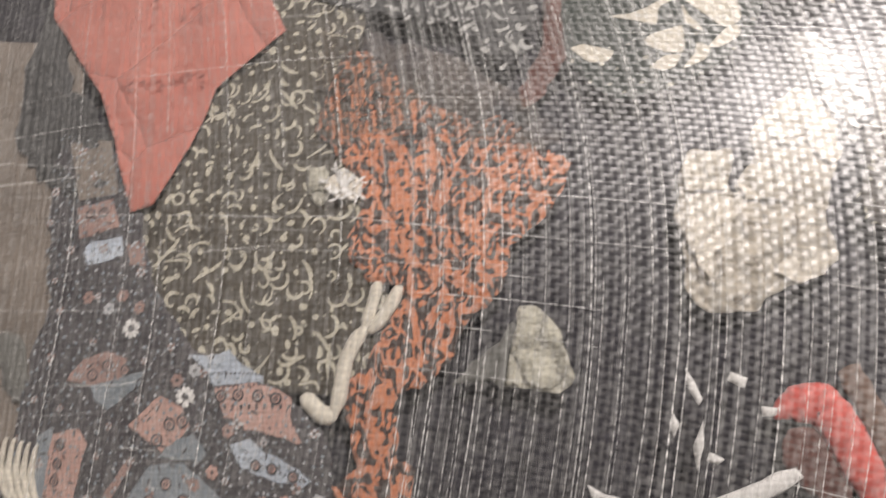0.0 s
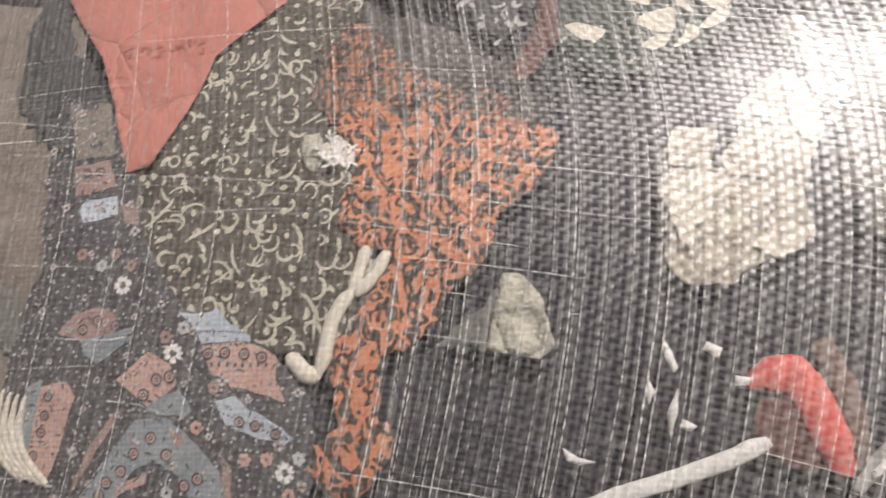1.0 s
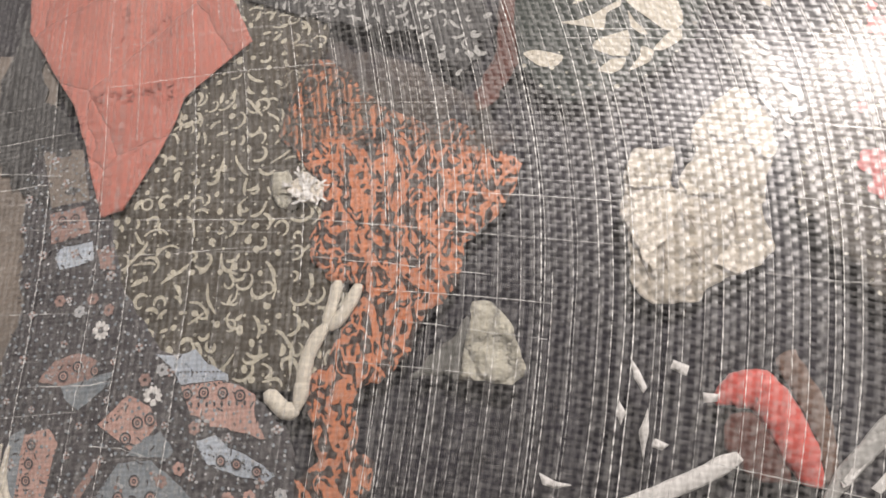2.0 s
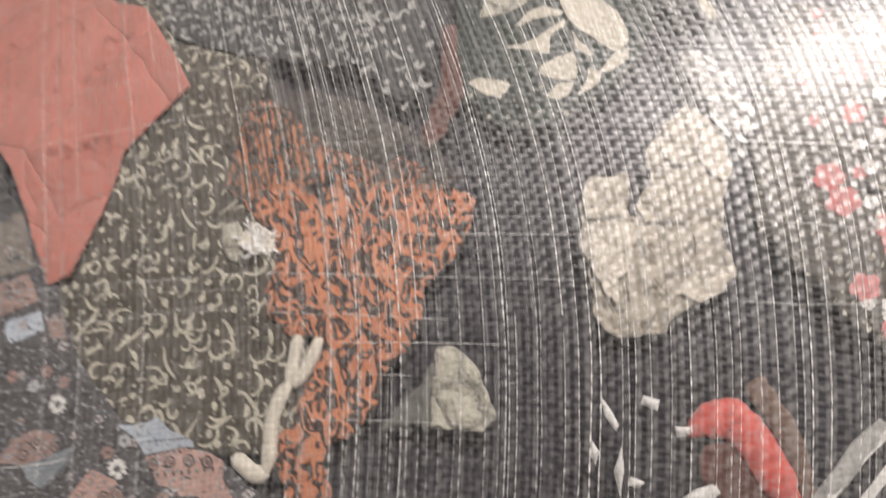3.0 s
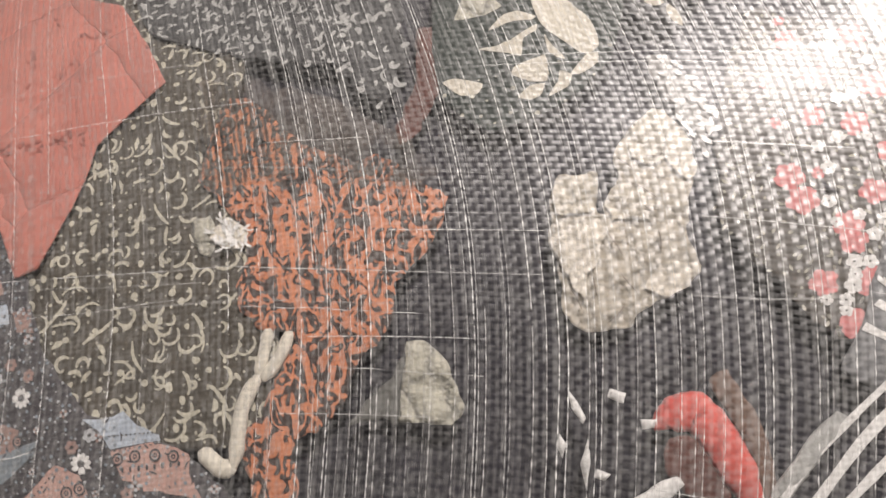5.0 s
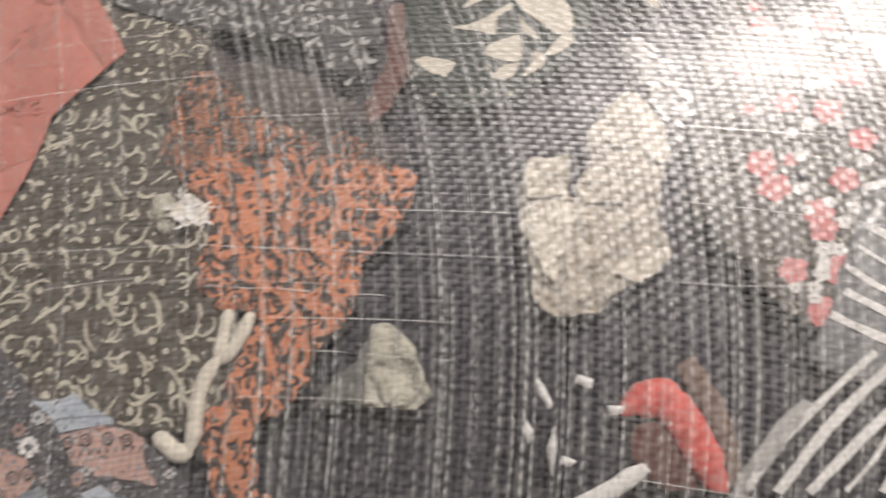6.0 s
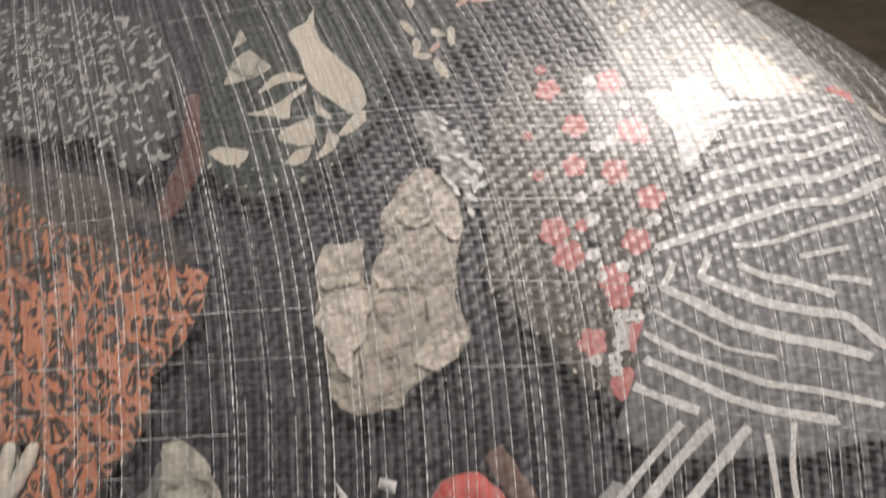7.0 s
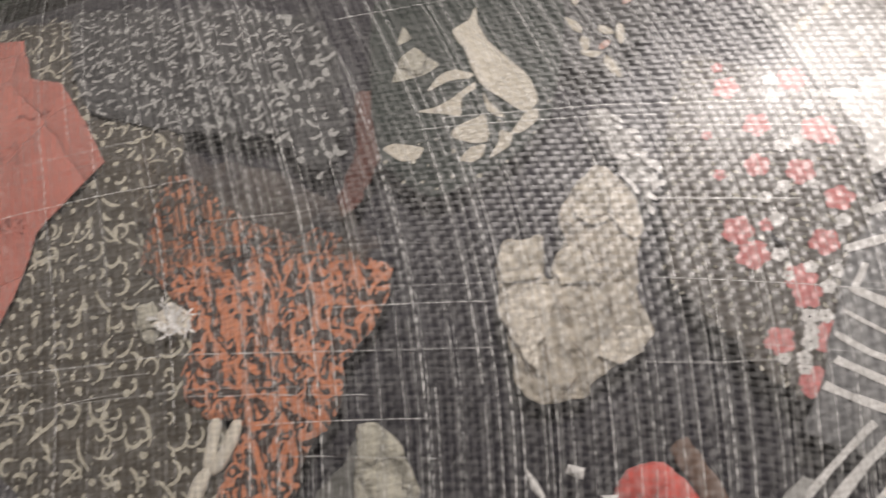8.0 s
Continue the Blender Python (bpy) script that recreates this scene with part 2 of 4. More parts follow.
def surf(u, v, off=0.0):
    """The place u, v metres across the bale's face, off metres out of it."""
    du, dv = u - RIM_CENTRE[0], v - RIM_CENTRE[1]
    s = math.hypot(du / RIM_A, dv / RIM_B)
    drop, fall = 0.0, 0.0
    if s > RIM_START:
        size = math.hypot(du, dv) / s
        e = (s - RIM_START) * size
        th = min(e / RIM_RADIUS, 1.45)
        fall = max(0.0, e - 1.45 * RIM_RADIUS)
        k = (RIM_START * size + RIM_RADIUS * math.sin(th) + off * math.sin(th)) / (s * size)
        drop = RIM_RADIUS * (1 - math.cos(th))
        off = off * math.cos(th)
        u, v = RIM_CENTRE[0] + du * k, RIM_CENTRE[1] + dv * k
    hu = DOME[1] + 2 * DOME[3] * u + DOME[4] * v
    hv = DOME[2] + DOME[4] * u + 2 * DOME[5] * v
    n = (OUT - hu * ACROSS - hv * ALONG).normalized()
    p = ORIGIN + u * ACROSS + v * ALONG + face(u, v) * OUT - drop * OUT + off * n
    p.z = max(p.z - fall, 0.012 + min(0.0, off))
    return p


def lumps(u, v):
    """Low swellings of the packed cloth under the wrap."""
    return 0.0011 * noise.noise(Vector((u * 14, v * 14, 3.1))) + 0.0005 * noise.noise(Vector((u * 45, v * 30, 7.7)))


def mesh_object(name, verts, faces, mat, parent=None, uvs=None, smooth=True):
    me = bpy.data.meshes.new(name)
    me.from_pydata(verts, [], faces)
    if uvs:
        layer = me.uv_layers.new(name="UVMap")
        for loop in me.loops:
            layer.data[loop.index].uv = uvs[loop.vertex_index]
    if smooth:
        me.polygons.foreach_set("use_smooth", [True] * len(me.polygons))
    me.materials.append(mat)
    ob = new(name, me)
    ob.parent = parent
    return ob


def part(name, bm, mat, parent, label=""):
    me = bpy.data.meshes.new(name)
    bm.to_mesh(me)
    bm.free()
    me.polygons.foreach_set("use_smooth", [True] * len(me.polygons))
    me.materials.append(mat)
    ob = new(name, me)
    ob.parent = parent
    return tagged(ob, label)


def box(bm, size, at):
    bmesh.ops.create_cube(bm, size=1.0, matrix=Matrix.Translation(at) @ Matrix.Diagonal((*size, 1)))


# ---- room ----
X0, X1, Y0, Y1 = -2.2, 2.4, -2.0, 2.6
for name, size, at, mat in (
        ("floor", (X1 - X0, Y1 - Y0, 0.1), ((X0 + X1) / 2, (Y0 + Y1) / 2, -0.05), M_FLOOR),
        ("ceiling", (X1 - X0, Y1 - Y0, 0.1), ((X0 + X1) / 2, (Y0 + Y1) / 2, CEILING + 0.05), M_CEIL),
        ("wall_north", (X1 - X0 + 0.2, 0.1, CEILING + 0.2), ((X0 + X1) / 2, Y1 + 0.05, CEILING / 2), M_WALL),
        ("wall_south", (X1 - X0 + 0.2, 0.1, CEILING + 0.2), ((X0 + X1) / 2, Y0 - 0.05, CEILING / 2), M_WALL),
        ("wall_west", (0.1, Y1 - Y0, CEILING + 0.2), (X0 - 0.05, (Y0 + Y1) / 2, CEILING / 2), M_WALL),
        ("wall_east", (0.1, Y1 - Y0, CEILING + 0.2), (X1 + 0.05, (Y0 + Y1) / 2, CEILING / 2), M_WALL)):
    bm = bmesh.new()
    box(bm, size, at)
    tagged(part(name, bm, mat, None), "plain painted room " + name.split("_")[0] if "wall" in name else "plain " + name + " of the room", name.split("_")[0], kind="structure")
for (lx, ly), lw, ld, power in LAMPS:
    panel = tagged(new("ceiling_light"), "unseen flat white ceiling light panel in a metal housing", "lamp")
    panel.location = (lx, ly, CEILING)
    bm = bmesh.new()
    box(bm, (lw + 0.06, ld + 0.06, 0.05), (0, 0, -0.026))
    bmesh.ops.bevel(bm, geom=bm.edges[:], offset=0.008, segments=2, affect="EDGES")
    part("housing", bm, M_METAL, panel)

# ---- the bale: filling, tapes of the wrap, clear film ----
bale = tagged(new("wrapped_bale"), "large rounded bale wrapped in clear woven plastic sheeting", "bale")


def sheet(name, mat, off, step, rough, label):
    nu, nv = int(1.75 / step), int(1.6 / step)
    verts, uvs, faces, index = [], [], [], {}
    for j in range(nv + 1):
        for i in range(nu + 1):
            u, v = -1.05 + i * step, -0.95 + j * step
            s = math.hypot((u - RIM_CENTRE[0]) / RIM_A, (v - RIM_CENTRE[1]) / RIM_B)
            if s < 1.85:
                index[i, j] = len(verts)
                verts.append(surf(u, v, off + lumps(u, v) + rough * noise.noise(Vector((u * 30, v * 30, 1)))))
                uvs.append((u, v))
    for i, j in index:
        quad = [index.get(k) for k in ((i, j), (i + 1, j), (i + 1, j + 1), (i, j + 1))]
        if None not in quad:
            faces.append(quad)
    return tagged(mesh_object(name, verts, faces, mat, bale, uvs), label)


sheet("filling", M_BLACK, -0.0150, 0.009, 0.0015, "dense mass of dark cloth offcuts")
sheet("film", M_FILM, 0.0007, 0.006, 0.0, "clear creased plastic film")
PITCH_P, PITCH_Q = 0.0035, 0.0029


def bow(v):
    return 0.06 * v - 0.036 * math.log(math.cosh(v / 0.12))


def sag(u):
    return -0.25 * u - 0.45 * u * u


def ribbon(us, width, across, heights, turn=False):
    """Vertices of a ribbon along the points us, width metres broad towards across."""
    verts = []
    for (u, v), h, w in zip(us, heights, width):
        for k in (-0.5, 0.0, 0.5):
            verts.append(surf(u + across[0] * w * k, v + across[1] * w * k, h + lumps(u, v) + (0.05 * w if k == 0 else 0)))
    quads = [(3 * i + k, 3 * i + 1 + k, 3 * i + 4 + k, 3 * i + 3 + k) for i in range(len(us) - 1) for k in (0, 1)]
    return verts, [q[::-1] for q in quads] if turn else quads


def q_of(u, v):
    return (v - sag(u)) / PITCH_Q


def p_of(u, v):
    return (u - bow(v)) / PITCH_P


rng = random.Random(5)
inside = lambda u, v: -0.47 < u < 0.36 and math.hypot((u - RIM_CENTRE[0]) / RIM_A, (v - RIM_CENTRE[1]) / RIM_B) < 1.16
for i in range(-128, 108):
    shift, wide = rng.gauss(0, 0.12), rng.uniform(0.44, 0.72)
    pts, hs, ws = [], [], []
    v = -0.20
    while v < 0.37:
        u = (i + shift) * PITCH_P + bow(v) + 0.0006 * noise.noise(Vector((i * 3.3, v * 25, 0)))
        if inside(u, v):
            pts.append((u, v))
            hs.append(0.00020 * math.tanh(2.0 * math.cos(math.pi * (q_of(u, v) + i))))
            ws.append(PITCH_P * (wide + 0.10 * noise.noise(Vector((i * 1.7, v * 40, 5)))))
        v += PITCH_Q / 3
    if len(pts) > 3:
        mesh_object("warp_tape", *ribbon(pts, ws, (1, -0.15), hs), M_WARP, bale)
    if len(pts) > 60 and rng.random() < (0.60 if i > -32 else 0.16):
        edge = rng.choice((-0.3, 0.3)) * PITCH_P
        thick = rng.uniform(0.00022, 0.00052)
        start = rng.randint(0, 40)
        while start < len(pts) - 40:
            stop = min(start + rng.randint(130, 420), len(pts))
            mesh_object("folded_tape", *ribbon([(u + edge, v) for u, v in pts[start:stop]], [thick * (0.25 + 0.9 * abs(math.sin(k * 0.524 + i))) for k in range(start, stop)], (1, -0.15), [h + 0.0005 for h in hs[start:stop]]), M_FOLD, bale)
            start = stop + rng.choice((2, 6, 30, 60))
for j in range(-112, 118):
    shift, wide = rng.gauss(0, 0.10), rng.uniform(0.50, 0.76)
    pts, hs, ws = [], [], []
    u = -0.46
    while u < 0.36:
        v = (j + shift) * PITCH_Q + sag(u) + 0.0005 * noise.noise(Vector((j * 2.1, u * 25, 9)))
        if -0.20 < v < 0.37 and inside(u, v):
            pts.append((u, v))
            hs.append(-0.00020 * math.tanh(2.0 * math.cos(math.pi * (p_of(u, v) + j))))
            ws.append(PITCH_Q * (wide + 0.08 * noise.noise(Vector((j * 1.3, u * 40, 2)))))
        u += PITCH_P / 3
    if len(pts) > 3:
        mesh_object("weft_tape", *ribbon(pts, ws, (0.2, 1), hs, True), M_WEFT, bale)
    if len(pts) > 20 and rng.random() < 0.30:
        a = rng.randrange(0, len(pts) - 15)
        b = min(len(pts), a + rng.randint(30, 150))
        mesh_object("folded_tape", *ribbon(pts[a:b], [rng.uniform(0.00014, 0.00030)] * (b - a), (0.2, 1), [h + 0.0004 for h in hs[a:b]], True), M_FOLD, bale)

# long creases pressed into the film
rng = random.Random(7)
CREASES = [([(-190, 4), (-109, -7), (-21, -27)], 0.45), ([(-264, 31), (-122, 12), (23, -23)], 0.55), ([(-75, -44), (-39, -53), (-10, -60)], 0.5), ([(-125, 65), (-97, 58), (-18, 36), (33, 21)], 0.5), ([(102, 19), (125, 11), (155, 1)], 0.8), ([(80, -44), (106, -51), (136, -57)], 1.1),
           ([(93, 0), (119, -8), (150, -16)], 0.5), ([(-265, 49), (-167, 28), (-121, 21)], 0.4), ([(-295, 30), (-228, 21), (-132, 6)], 0.5), ([(-115, -9), (-75, -18), (-28, -30)], 0.5), ([(-98, -121), (-68, -126), (-35, -132)], 0.45), ([(-269, -56), (-234, -58), (-225, -57)], 0.7), ([(-236, -87), (-219, -89), (-200, -96)], 0.6),
           ([(-352, 69), (-312, 67), (-261, 57)], 0.7), ([(-350, 59), (-316, 54), (-270, 53)], 0.9), ([(-347, 48), (-318, 48), (-282, 43)], 0.6), ([(-335, -12), (-296, -17), (-237, -22)], 0.6), ([(-296, 7), (-240, 7), (-142, 0)], 0.4), ([(-328, -52), (-312, -51), (-290, -61)], 0.8), ([(-327, -77), (-316, -79), (-304, -85)], 0.9), ([(-333, -20), (-315, -25), (-298, -28)], 0.8)]
for line, w in CREASES:
    steps = 24 * (len(line) - 1)
    pts = []
    for k in range(steps + 1):
        x = min(k / 24, len(line) - 1.0001)
        (a, b), (c, d) = line[int(x)], line[int(x) + 1]
        f = x - int(x)
        pts.append(((a + (c - a) * f) / 1000, (b + (d - b) * f) / 1000 + 0.0006 * noise.noise(Vector((x * 3, a, 1)))))
    mesh_object("film_crease", *ribbon(pts, [w / 1000 * (0.55 + 0.75 * abs(noise.noise(Vector((k * 0.31, b, 8))))) for k in range(steps + 1)], (0.1, 1), [0.0011] * (steps + 1), True), M_CREASE, bale)

# ---- cloth scraps under the wrap ----
from mathutils import geometry


def smooth_outline(mm, fray, seed, steps=6, sharp=False):
    """A closed outline in metres through the corners, with a slightly uneven, frayed edge."""
    pts = [Vector((x / 1000, y / 1000)) for x, y in mm]
    n, out = len(pts), []
    for i in range(n):
        a, b, c, d = pts[i - 1], pts[i], pts[(i + 1) % n], pts[(i + 2) % n]
        for k in range(steps):
            t = k / steps
            if sharp:
                p = b.lerp(c, t)
            else:
                p = 0.5 * (2 * b + (c - a) * t + (2 * a - 5 * b + 4 * c - d) * t * t + (3 * b - a - 3 * c + d) * t ** 3)
                p = p.lerp(b.lerp(c, t), 0.55)
            j = Vector((p.x * 160, p.y * 160, seed))
            out.append(p + fray * Vector((noise.noise(j), noise.noise(j + Vector((9, 4, 2))))))
    return out


def within(p, poly):
    hit, j = False, len(poly) - 1
    for i, b in enumerate(poly):
        a = poly[j]
        if (a[1] > p[1]) != (b[1] > p[1]) and p[0] < (b[0] - a[0]) * (p[1] - a[1]) / (b[1] - a[1]) + a[0]:
            hit = not hit
        j = i
    return hit


class Cloth:
    """A scrap of cloth lying deep metres under the wrap, crumpled by amp metres."""

    def __init__(self, name, mm, deep, mat, label, amp=0.0006, freq=60.0, grid=0.0045, fray=0.0012, seed=0, sharp=False, category="fabric scrap", ridge=False, thick=0.0005):
        self.deep, self.amp, self.freq, self.seed, self.ridge = deep, amp, freq, seed, ridge
        self.outline = smooth_outline(mm, fray, seed, sharp=sharp)
        self.ob = tagged(self.fill(name, self.outline, mat, grid, 0.0), label, category, "fabric scraps in the bale")
        mod = self.ob.modifiers.new("thickness", "SOLIDIFY")
        mod.thickness, mod.offset = thick, -1.0

    def height(self, u, v):
        q = Vector((u * self.freq, v * self.freq, self.seed * 1.37))
        h = noise.noise(q) + 0.5 * noise.noise(q * 2.3)
        if self.ridge:
            h = 1.4 * math.sqrt(min(1.0, 3.2 * abs(noise.noise(q * 0.55)))) + 0.7 * math.sqrt(min(1.0, 3.0 * abs(noise.noise(q * 1.4)))) - 1.1
        return -self.deep + self.amp * h + lumps(u, v)

    def fill(self, name, outline, mat, grid, lift, parent=None):
        us, vs = [p[0] for p in outline], [p[1] for p in outline]
        pts = [Vector((p[0], p[1])) for p in outline]
        n = len(pts)
        if grid:
            u = min(us) + grid / 2
            while u < max(us):
                v = min(vs) + grid / 2
                while v < max(vs):
                    if within((u, v), outline):
                        pts.append(Vector((u, v)))
                    v += grid
                u += grid
        vs2, _, faces, *_ = geometry.delaunay_2d_cdt(pts, [(i, (i + 1) % n) for i in range(n)], [], 1, 1e-6)
        return mesh_object(name, [surf(p.x, p.y, self.height(p.x, p.y) + lift) for p in vs2], [tuple(f) for f in faces], mat, parent, [(p.x, p.y) for p in vs2])

    def patch(self, name, mm, mat, lift=0.0003, fray=0.0004, sharp=True, grid=0.006, label=""):
        return tagged(self.fill(name, smooth_outline(mm, fray, self.seed + 3, 4, sharp), mat, grid, lift, self.ob), label)

    def shapes(self, name, polys, mat, lift=0.0003, label=""):
        """Many small flat prints, each a convex fan or strip of points in metres, in one mesh."""
        verts, faces, uvs = [], [], []
        for poly, fs in polys:
            faces += [tuple(k + len(verts) for k in f) for f in fs]
            verts += [surf(u, v, self.height(u, v) + lift) for u, v in poly]
            uvs += poly
        return tagged(mesh_object(name, verts, faces, mat, self.ob, uvs), label, kind="stuff" if len(polys) > 30 else "")


def worm(u, v, ang, length, width, curl, rng, n=7, taper=0.5):
    """A curved brush stroke as a strip of points."""
    pts, fs = [], []
    du, dv = math.cos(ang), math.sin(ang)
    for k in range(n):
        t = k / (n - 1)
        w = width * (1 - taper * abs(2 * t - 1) ** 2.5) * rng.uniform(0.8, 1.15)
        pts += [(u - dv * w / 2, v + du * w / 2), (u + dv * w / 2, v - du * w / 2)]
        ang += curl / n + rng.gauss(0, 0.12)
        du, dv = math.cos(ang), math.sin(ang)
        u, v = u + du * length / n, v + dv * length / n
    for k in range(n - 1):
        fs.append((2 * k, 2 * k + 1, 2 * k + 3, 2 * k + 2))
    return pts, fs


def dot(u, v, r, rng=None, n=8, flat=1.0):
    pts = [(u, v)] + [(u + r * math.cos(6.2832 * k / n) * (rng.uniform(0.8, 1.2) if rng else 1), v + flat * r * math.sin(6.2832 * k / n)) for k in range(n)]
    return pts, [(0, 1 + k, 1 + (k + 1) % n) for k in range(n)]


def ring(u, v, r, w, n=12):
    pts = []
    for k in range(n):
        c, s = math.cos(6.2832 * k / n), math.sin(6.2832 * k / n)
        pts += [(u + r * c, v + r * s), (u + (r - w) * c, v + (r - w) * s)]
    return pts, [(2 * k, 2 * k + 1, (2 * k + 3) % (2 * n), (2 * k + 2) % (2 * n)) for k in range(n)]


def flower(u, v, r, petals, rng, fat=0.5):
    out, a0 = [], rng.uniform(0, 6)
    for k in range(petals):
        a = a0 + 6.2832 * k / petals
        out.append(dot(u + 0.6 * r * math.cos(a), v + 0.6 * r * math.sin(a), r * fat, rng, 7))
    return out


def daisy(u, v, r, petals, rng):
    out = []
    for k in range(petals):
        a = 6.2832 * k / petals + rng.gauss(0, 0.06)
        out.append(worm(u + 0.28 * r * math.cos(a), v + 0.28 * r * math.sin(a), a, 0.72 * r, 0.36 * r, 0.0, rng, 5, 0.7))
    return out


def scatter(cloth, spacing, rng, keep=None):
    """Random places on a cloth, no two nearer than spacing."""
    us, vs = [p[0] for p in cloth.outline], [p[1] for p in cloth.outline]
    cells, out = {}, []
    tries = int(4 * (max(us) - min(us)) * (max(vs) - min(vs)) / spacing ** 2)
    for _ in range(tries):
        p = (rng.uniform(min(us), max(us)), rng.uniform(min(vs), max(vs)))
        key = (int(p[0] // spacing), int(p[1] // spacing))
        near = [q for a in (-1, 0, 1) for b in (-1, 0, 1) for q in cells.get((key[0] + a, key[1] + b), ())]
        if all(math.hypot(p[0] - q[0], p[1] - q[1]) > spacing for q in near) and within(p, cloth.outline) and (keep is None or keep(*p)):
            cells.setdefault(key, []).append(p)
            out.append(p)
    return out


def field(u, v, f, seed):
    return 3.5 * noise.noise(Vector((u * f, v * f, seed)))


# brown cloth with cream squiggles
rng = random.Random(11)
brown = Cloth("printed_scrap", [(-263, 294), (-125, 228), (-112, 127), (-122, 93), (-126, 55), (-104, 19), (-103, -24), (-95, -41), (-121, -71), (-206, -58), (-255, 17), (-248, 93)], 0.0050, M_OLIVE,
              "dark brown cloth printed with cream squiggles and dots", seed=1)
strokes = []
for u, v in scatter(brown, 0.0060, rng):
    kind = rng.random()
    if kind < 0.46:
        strokes.append(worm(u, v, field(u, v, 22, 2) + rng.uniform(-1, 1), rng.uniform(0.008, 0.020), rng.uniform(0.0013, 0.0022), rng.choice((-1, 1)) * rng.uniform(0.3, 5.0), rng, 10))
    elif kind < 0.66:
        strokes.append(worm(u, v, field(u, v, 22, 2) + rng.uniform(-1, 1), rng.uniform(0.005, 0.010), rng.uniform(0.0020, 0.0032), rng.choice((-1, 1)) * rng.uniform(0.2, 2.5), rng, 7, 0.8))
    elif kind < 0.985:
        strokes.append(dot(u, v, rng.uniform(0.0010, 0.0022), rng, 8, rng.uniform(0.7, 1.3)))
    else:
        strokes.append(ring(u, v, rng.uniform(0.0032, 0.0055), 0.0012))
brown.shapes("squiggle_print", strokes, M_CREAMPRINT, label="cream squiggle print")
brown.shapes("speck_print", [dot(u, v, rng.uniform(0.0004, 0.0010), rng, 6) for u, v in scatter(brown, 0.0052, rng)], M_SAGE, 0.0002, "tiny pale specks")

# coral cloth; the shade of its fold and creases is painted as dark strokes
coral = Cloth("coral_scrap", [(-358, 315), (-233, 261), (-218, 219), (-193, 203), (-172, 164), (-156, 129), (-194, 98), (-205, 64), (-223, 32), (-236, 30), (-251, 75), (-264, 105), (-315, 176), (-337, 249)], 0.0020, M_CORAL,
              "plain coral red cloth with creases and a fold", amp=0.0010, freq=16, grid=0.003, seed=4, fray=0.0006, ridge=True, sharp=True)
rng = random.Random(14)
shade_strokes = []
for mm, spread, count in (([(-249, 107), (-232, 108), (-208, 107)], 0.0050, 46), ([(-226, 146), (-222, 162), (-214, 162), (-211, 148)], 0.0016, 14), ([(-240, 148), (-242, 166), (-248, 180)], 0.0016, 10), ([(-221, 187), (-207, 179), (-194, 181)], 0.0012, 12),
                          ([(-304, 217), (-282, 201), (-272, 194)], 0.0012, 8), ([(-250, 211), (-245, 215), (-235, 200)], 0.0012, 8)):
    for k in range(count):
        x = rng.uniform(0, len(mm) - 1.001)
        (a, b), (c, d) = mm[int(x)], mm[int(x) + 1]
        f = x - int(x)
        shade_strokes.append(worm((a + (c - a) * f) / 1000 + rng.gauss(0, spread), (b + (d - b) * f) / 1000 + rng.gauss(0, spread * 0.5), math.atan2(d - b, c - a) + rng.gauss(0, 0.3), rng.uniform(0.002, 0.007), rng.uniform(0.0004, 0.0012), rng.uniform(-1, 1), rng, 5, 0.95))
coral.shapes("crease", shade_strokes, M_FOLDSHADE, 0.0007, "fold and crease shade painted as dark marks")

# black and orange animal print
tiger = Cloth("animal_print_scrap", [(-126, 99), (-121, 108), (-107, 105), (-95, 90), (-83, 73), (-69, 62), (-55, 53), (-43, 55), (-33, 44), (-21, 31), (-12, 25), (-16, 15), (-23, 3), (-33, -5), (-44, -13), (-46, -26), (-53, -37), (-66, -43), (-73, -58)]
              + [(-84, -69), (-98, -72), (-102, -81), (-101, -93), (-102, -101), (-94, -105), (-98, -117), (-109, -131), (-119, -137), (-130, -130), (-137, -121), (-135, -111), (-127, -106), (-121, -101), (-123, -86), (-126, -75), (-121, -63), (-113, -60), (-107, -47), (-99, -35), (-94, -26)]
              + [(-110, -20), (-119, -10), (-119, 3), (-113, 16), (-114, 31), (-125, 47), (-136, 63), (-132, 80)], 0.0036, M_TIGER,
              "orange and black animal print cloth scrap, narrow at one end", seed=6, fray=0.0026)

# Added film patch; it stands in for the haze dulling the print's upper part.
gauze = Cloth("gauze_scrap", [(-136, 123), (-111, 119), (-57, 88), (-26, 56), (-16, 34), (-46, 33), (-68, 46), (-86, 42), (-109, 57), (-122, 48), (-134, 64)], 0.0018, M_HAZE, "thin brownish film added to haze the animal print", seed=37, fray=0.008, amp=0.0004, category="gauze", thick=0.0002)

# grey cloth with white flecks, two pieces
rng = random.Random(31)
fleck = Cloth("flecked_scrap", [(-202, 276), (-133, 249), (-58, 205), (-50, 149), (-54, 113), (-85, 124), (-121, 140), (-176, 180)], 0.0030, M_GREY, "dark grey cloth with dense white flecks", seed=8, fray=0.004)
fleck.shapes("fleck_print", [worm(u, v, rng.uniform(0, 6), rng.uniform(0.004, 0.010), rng.uniform(0.0014, 0.0026), rng.uniform(-6, 6), rng, 7) for u, v in scatter(fleck, 0.0047, rng)], M_WHITEPRINT, label="white fleck print")
fluff = Cloth("flecked_scrap", [(-57, 200), (-27, 181), (-21, 135), (-25, 97), (-39, 83), (-52, 98), (-57, 117)], 0.0032, M_GREY, "grey cloth with loose white speckles", seed=9, fray=0.006)
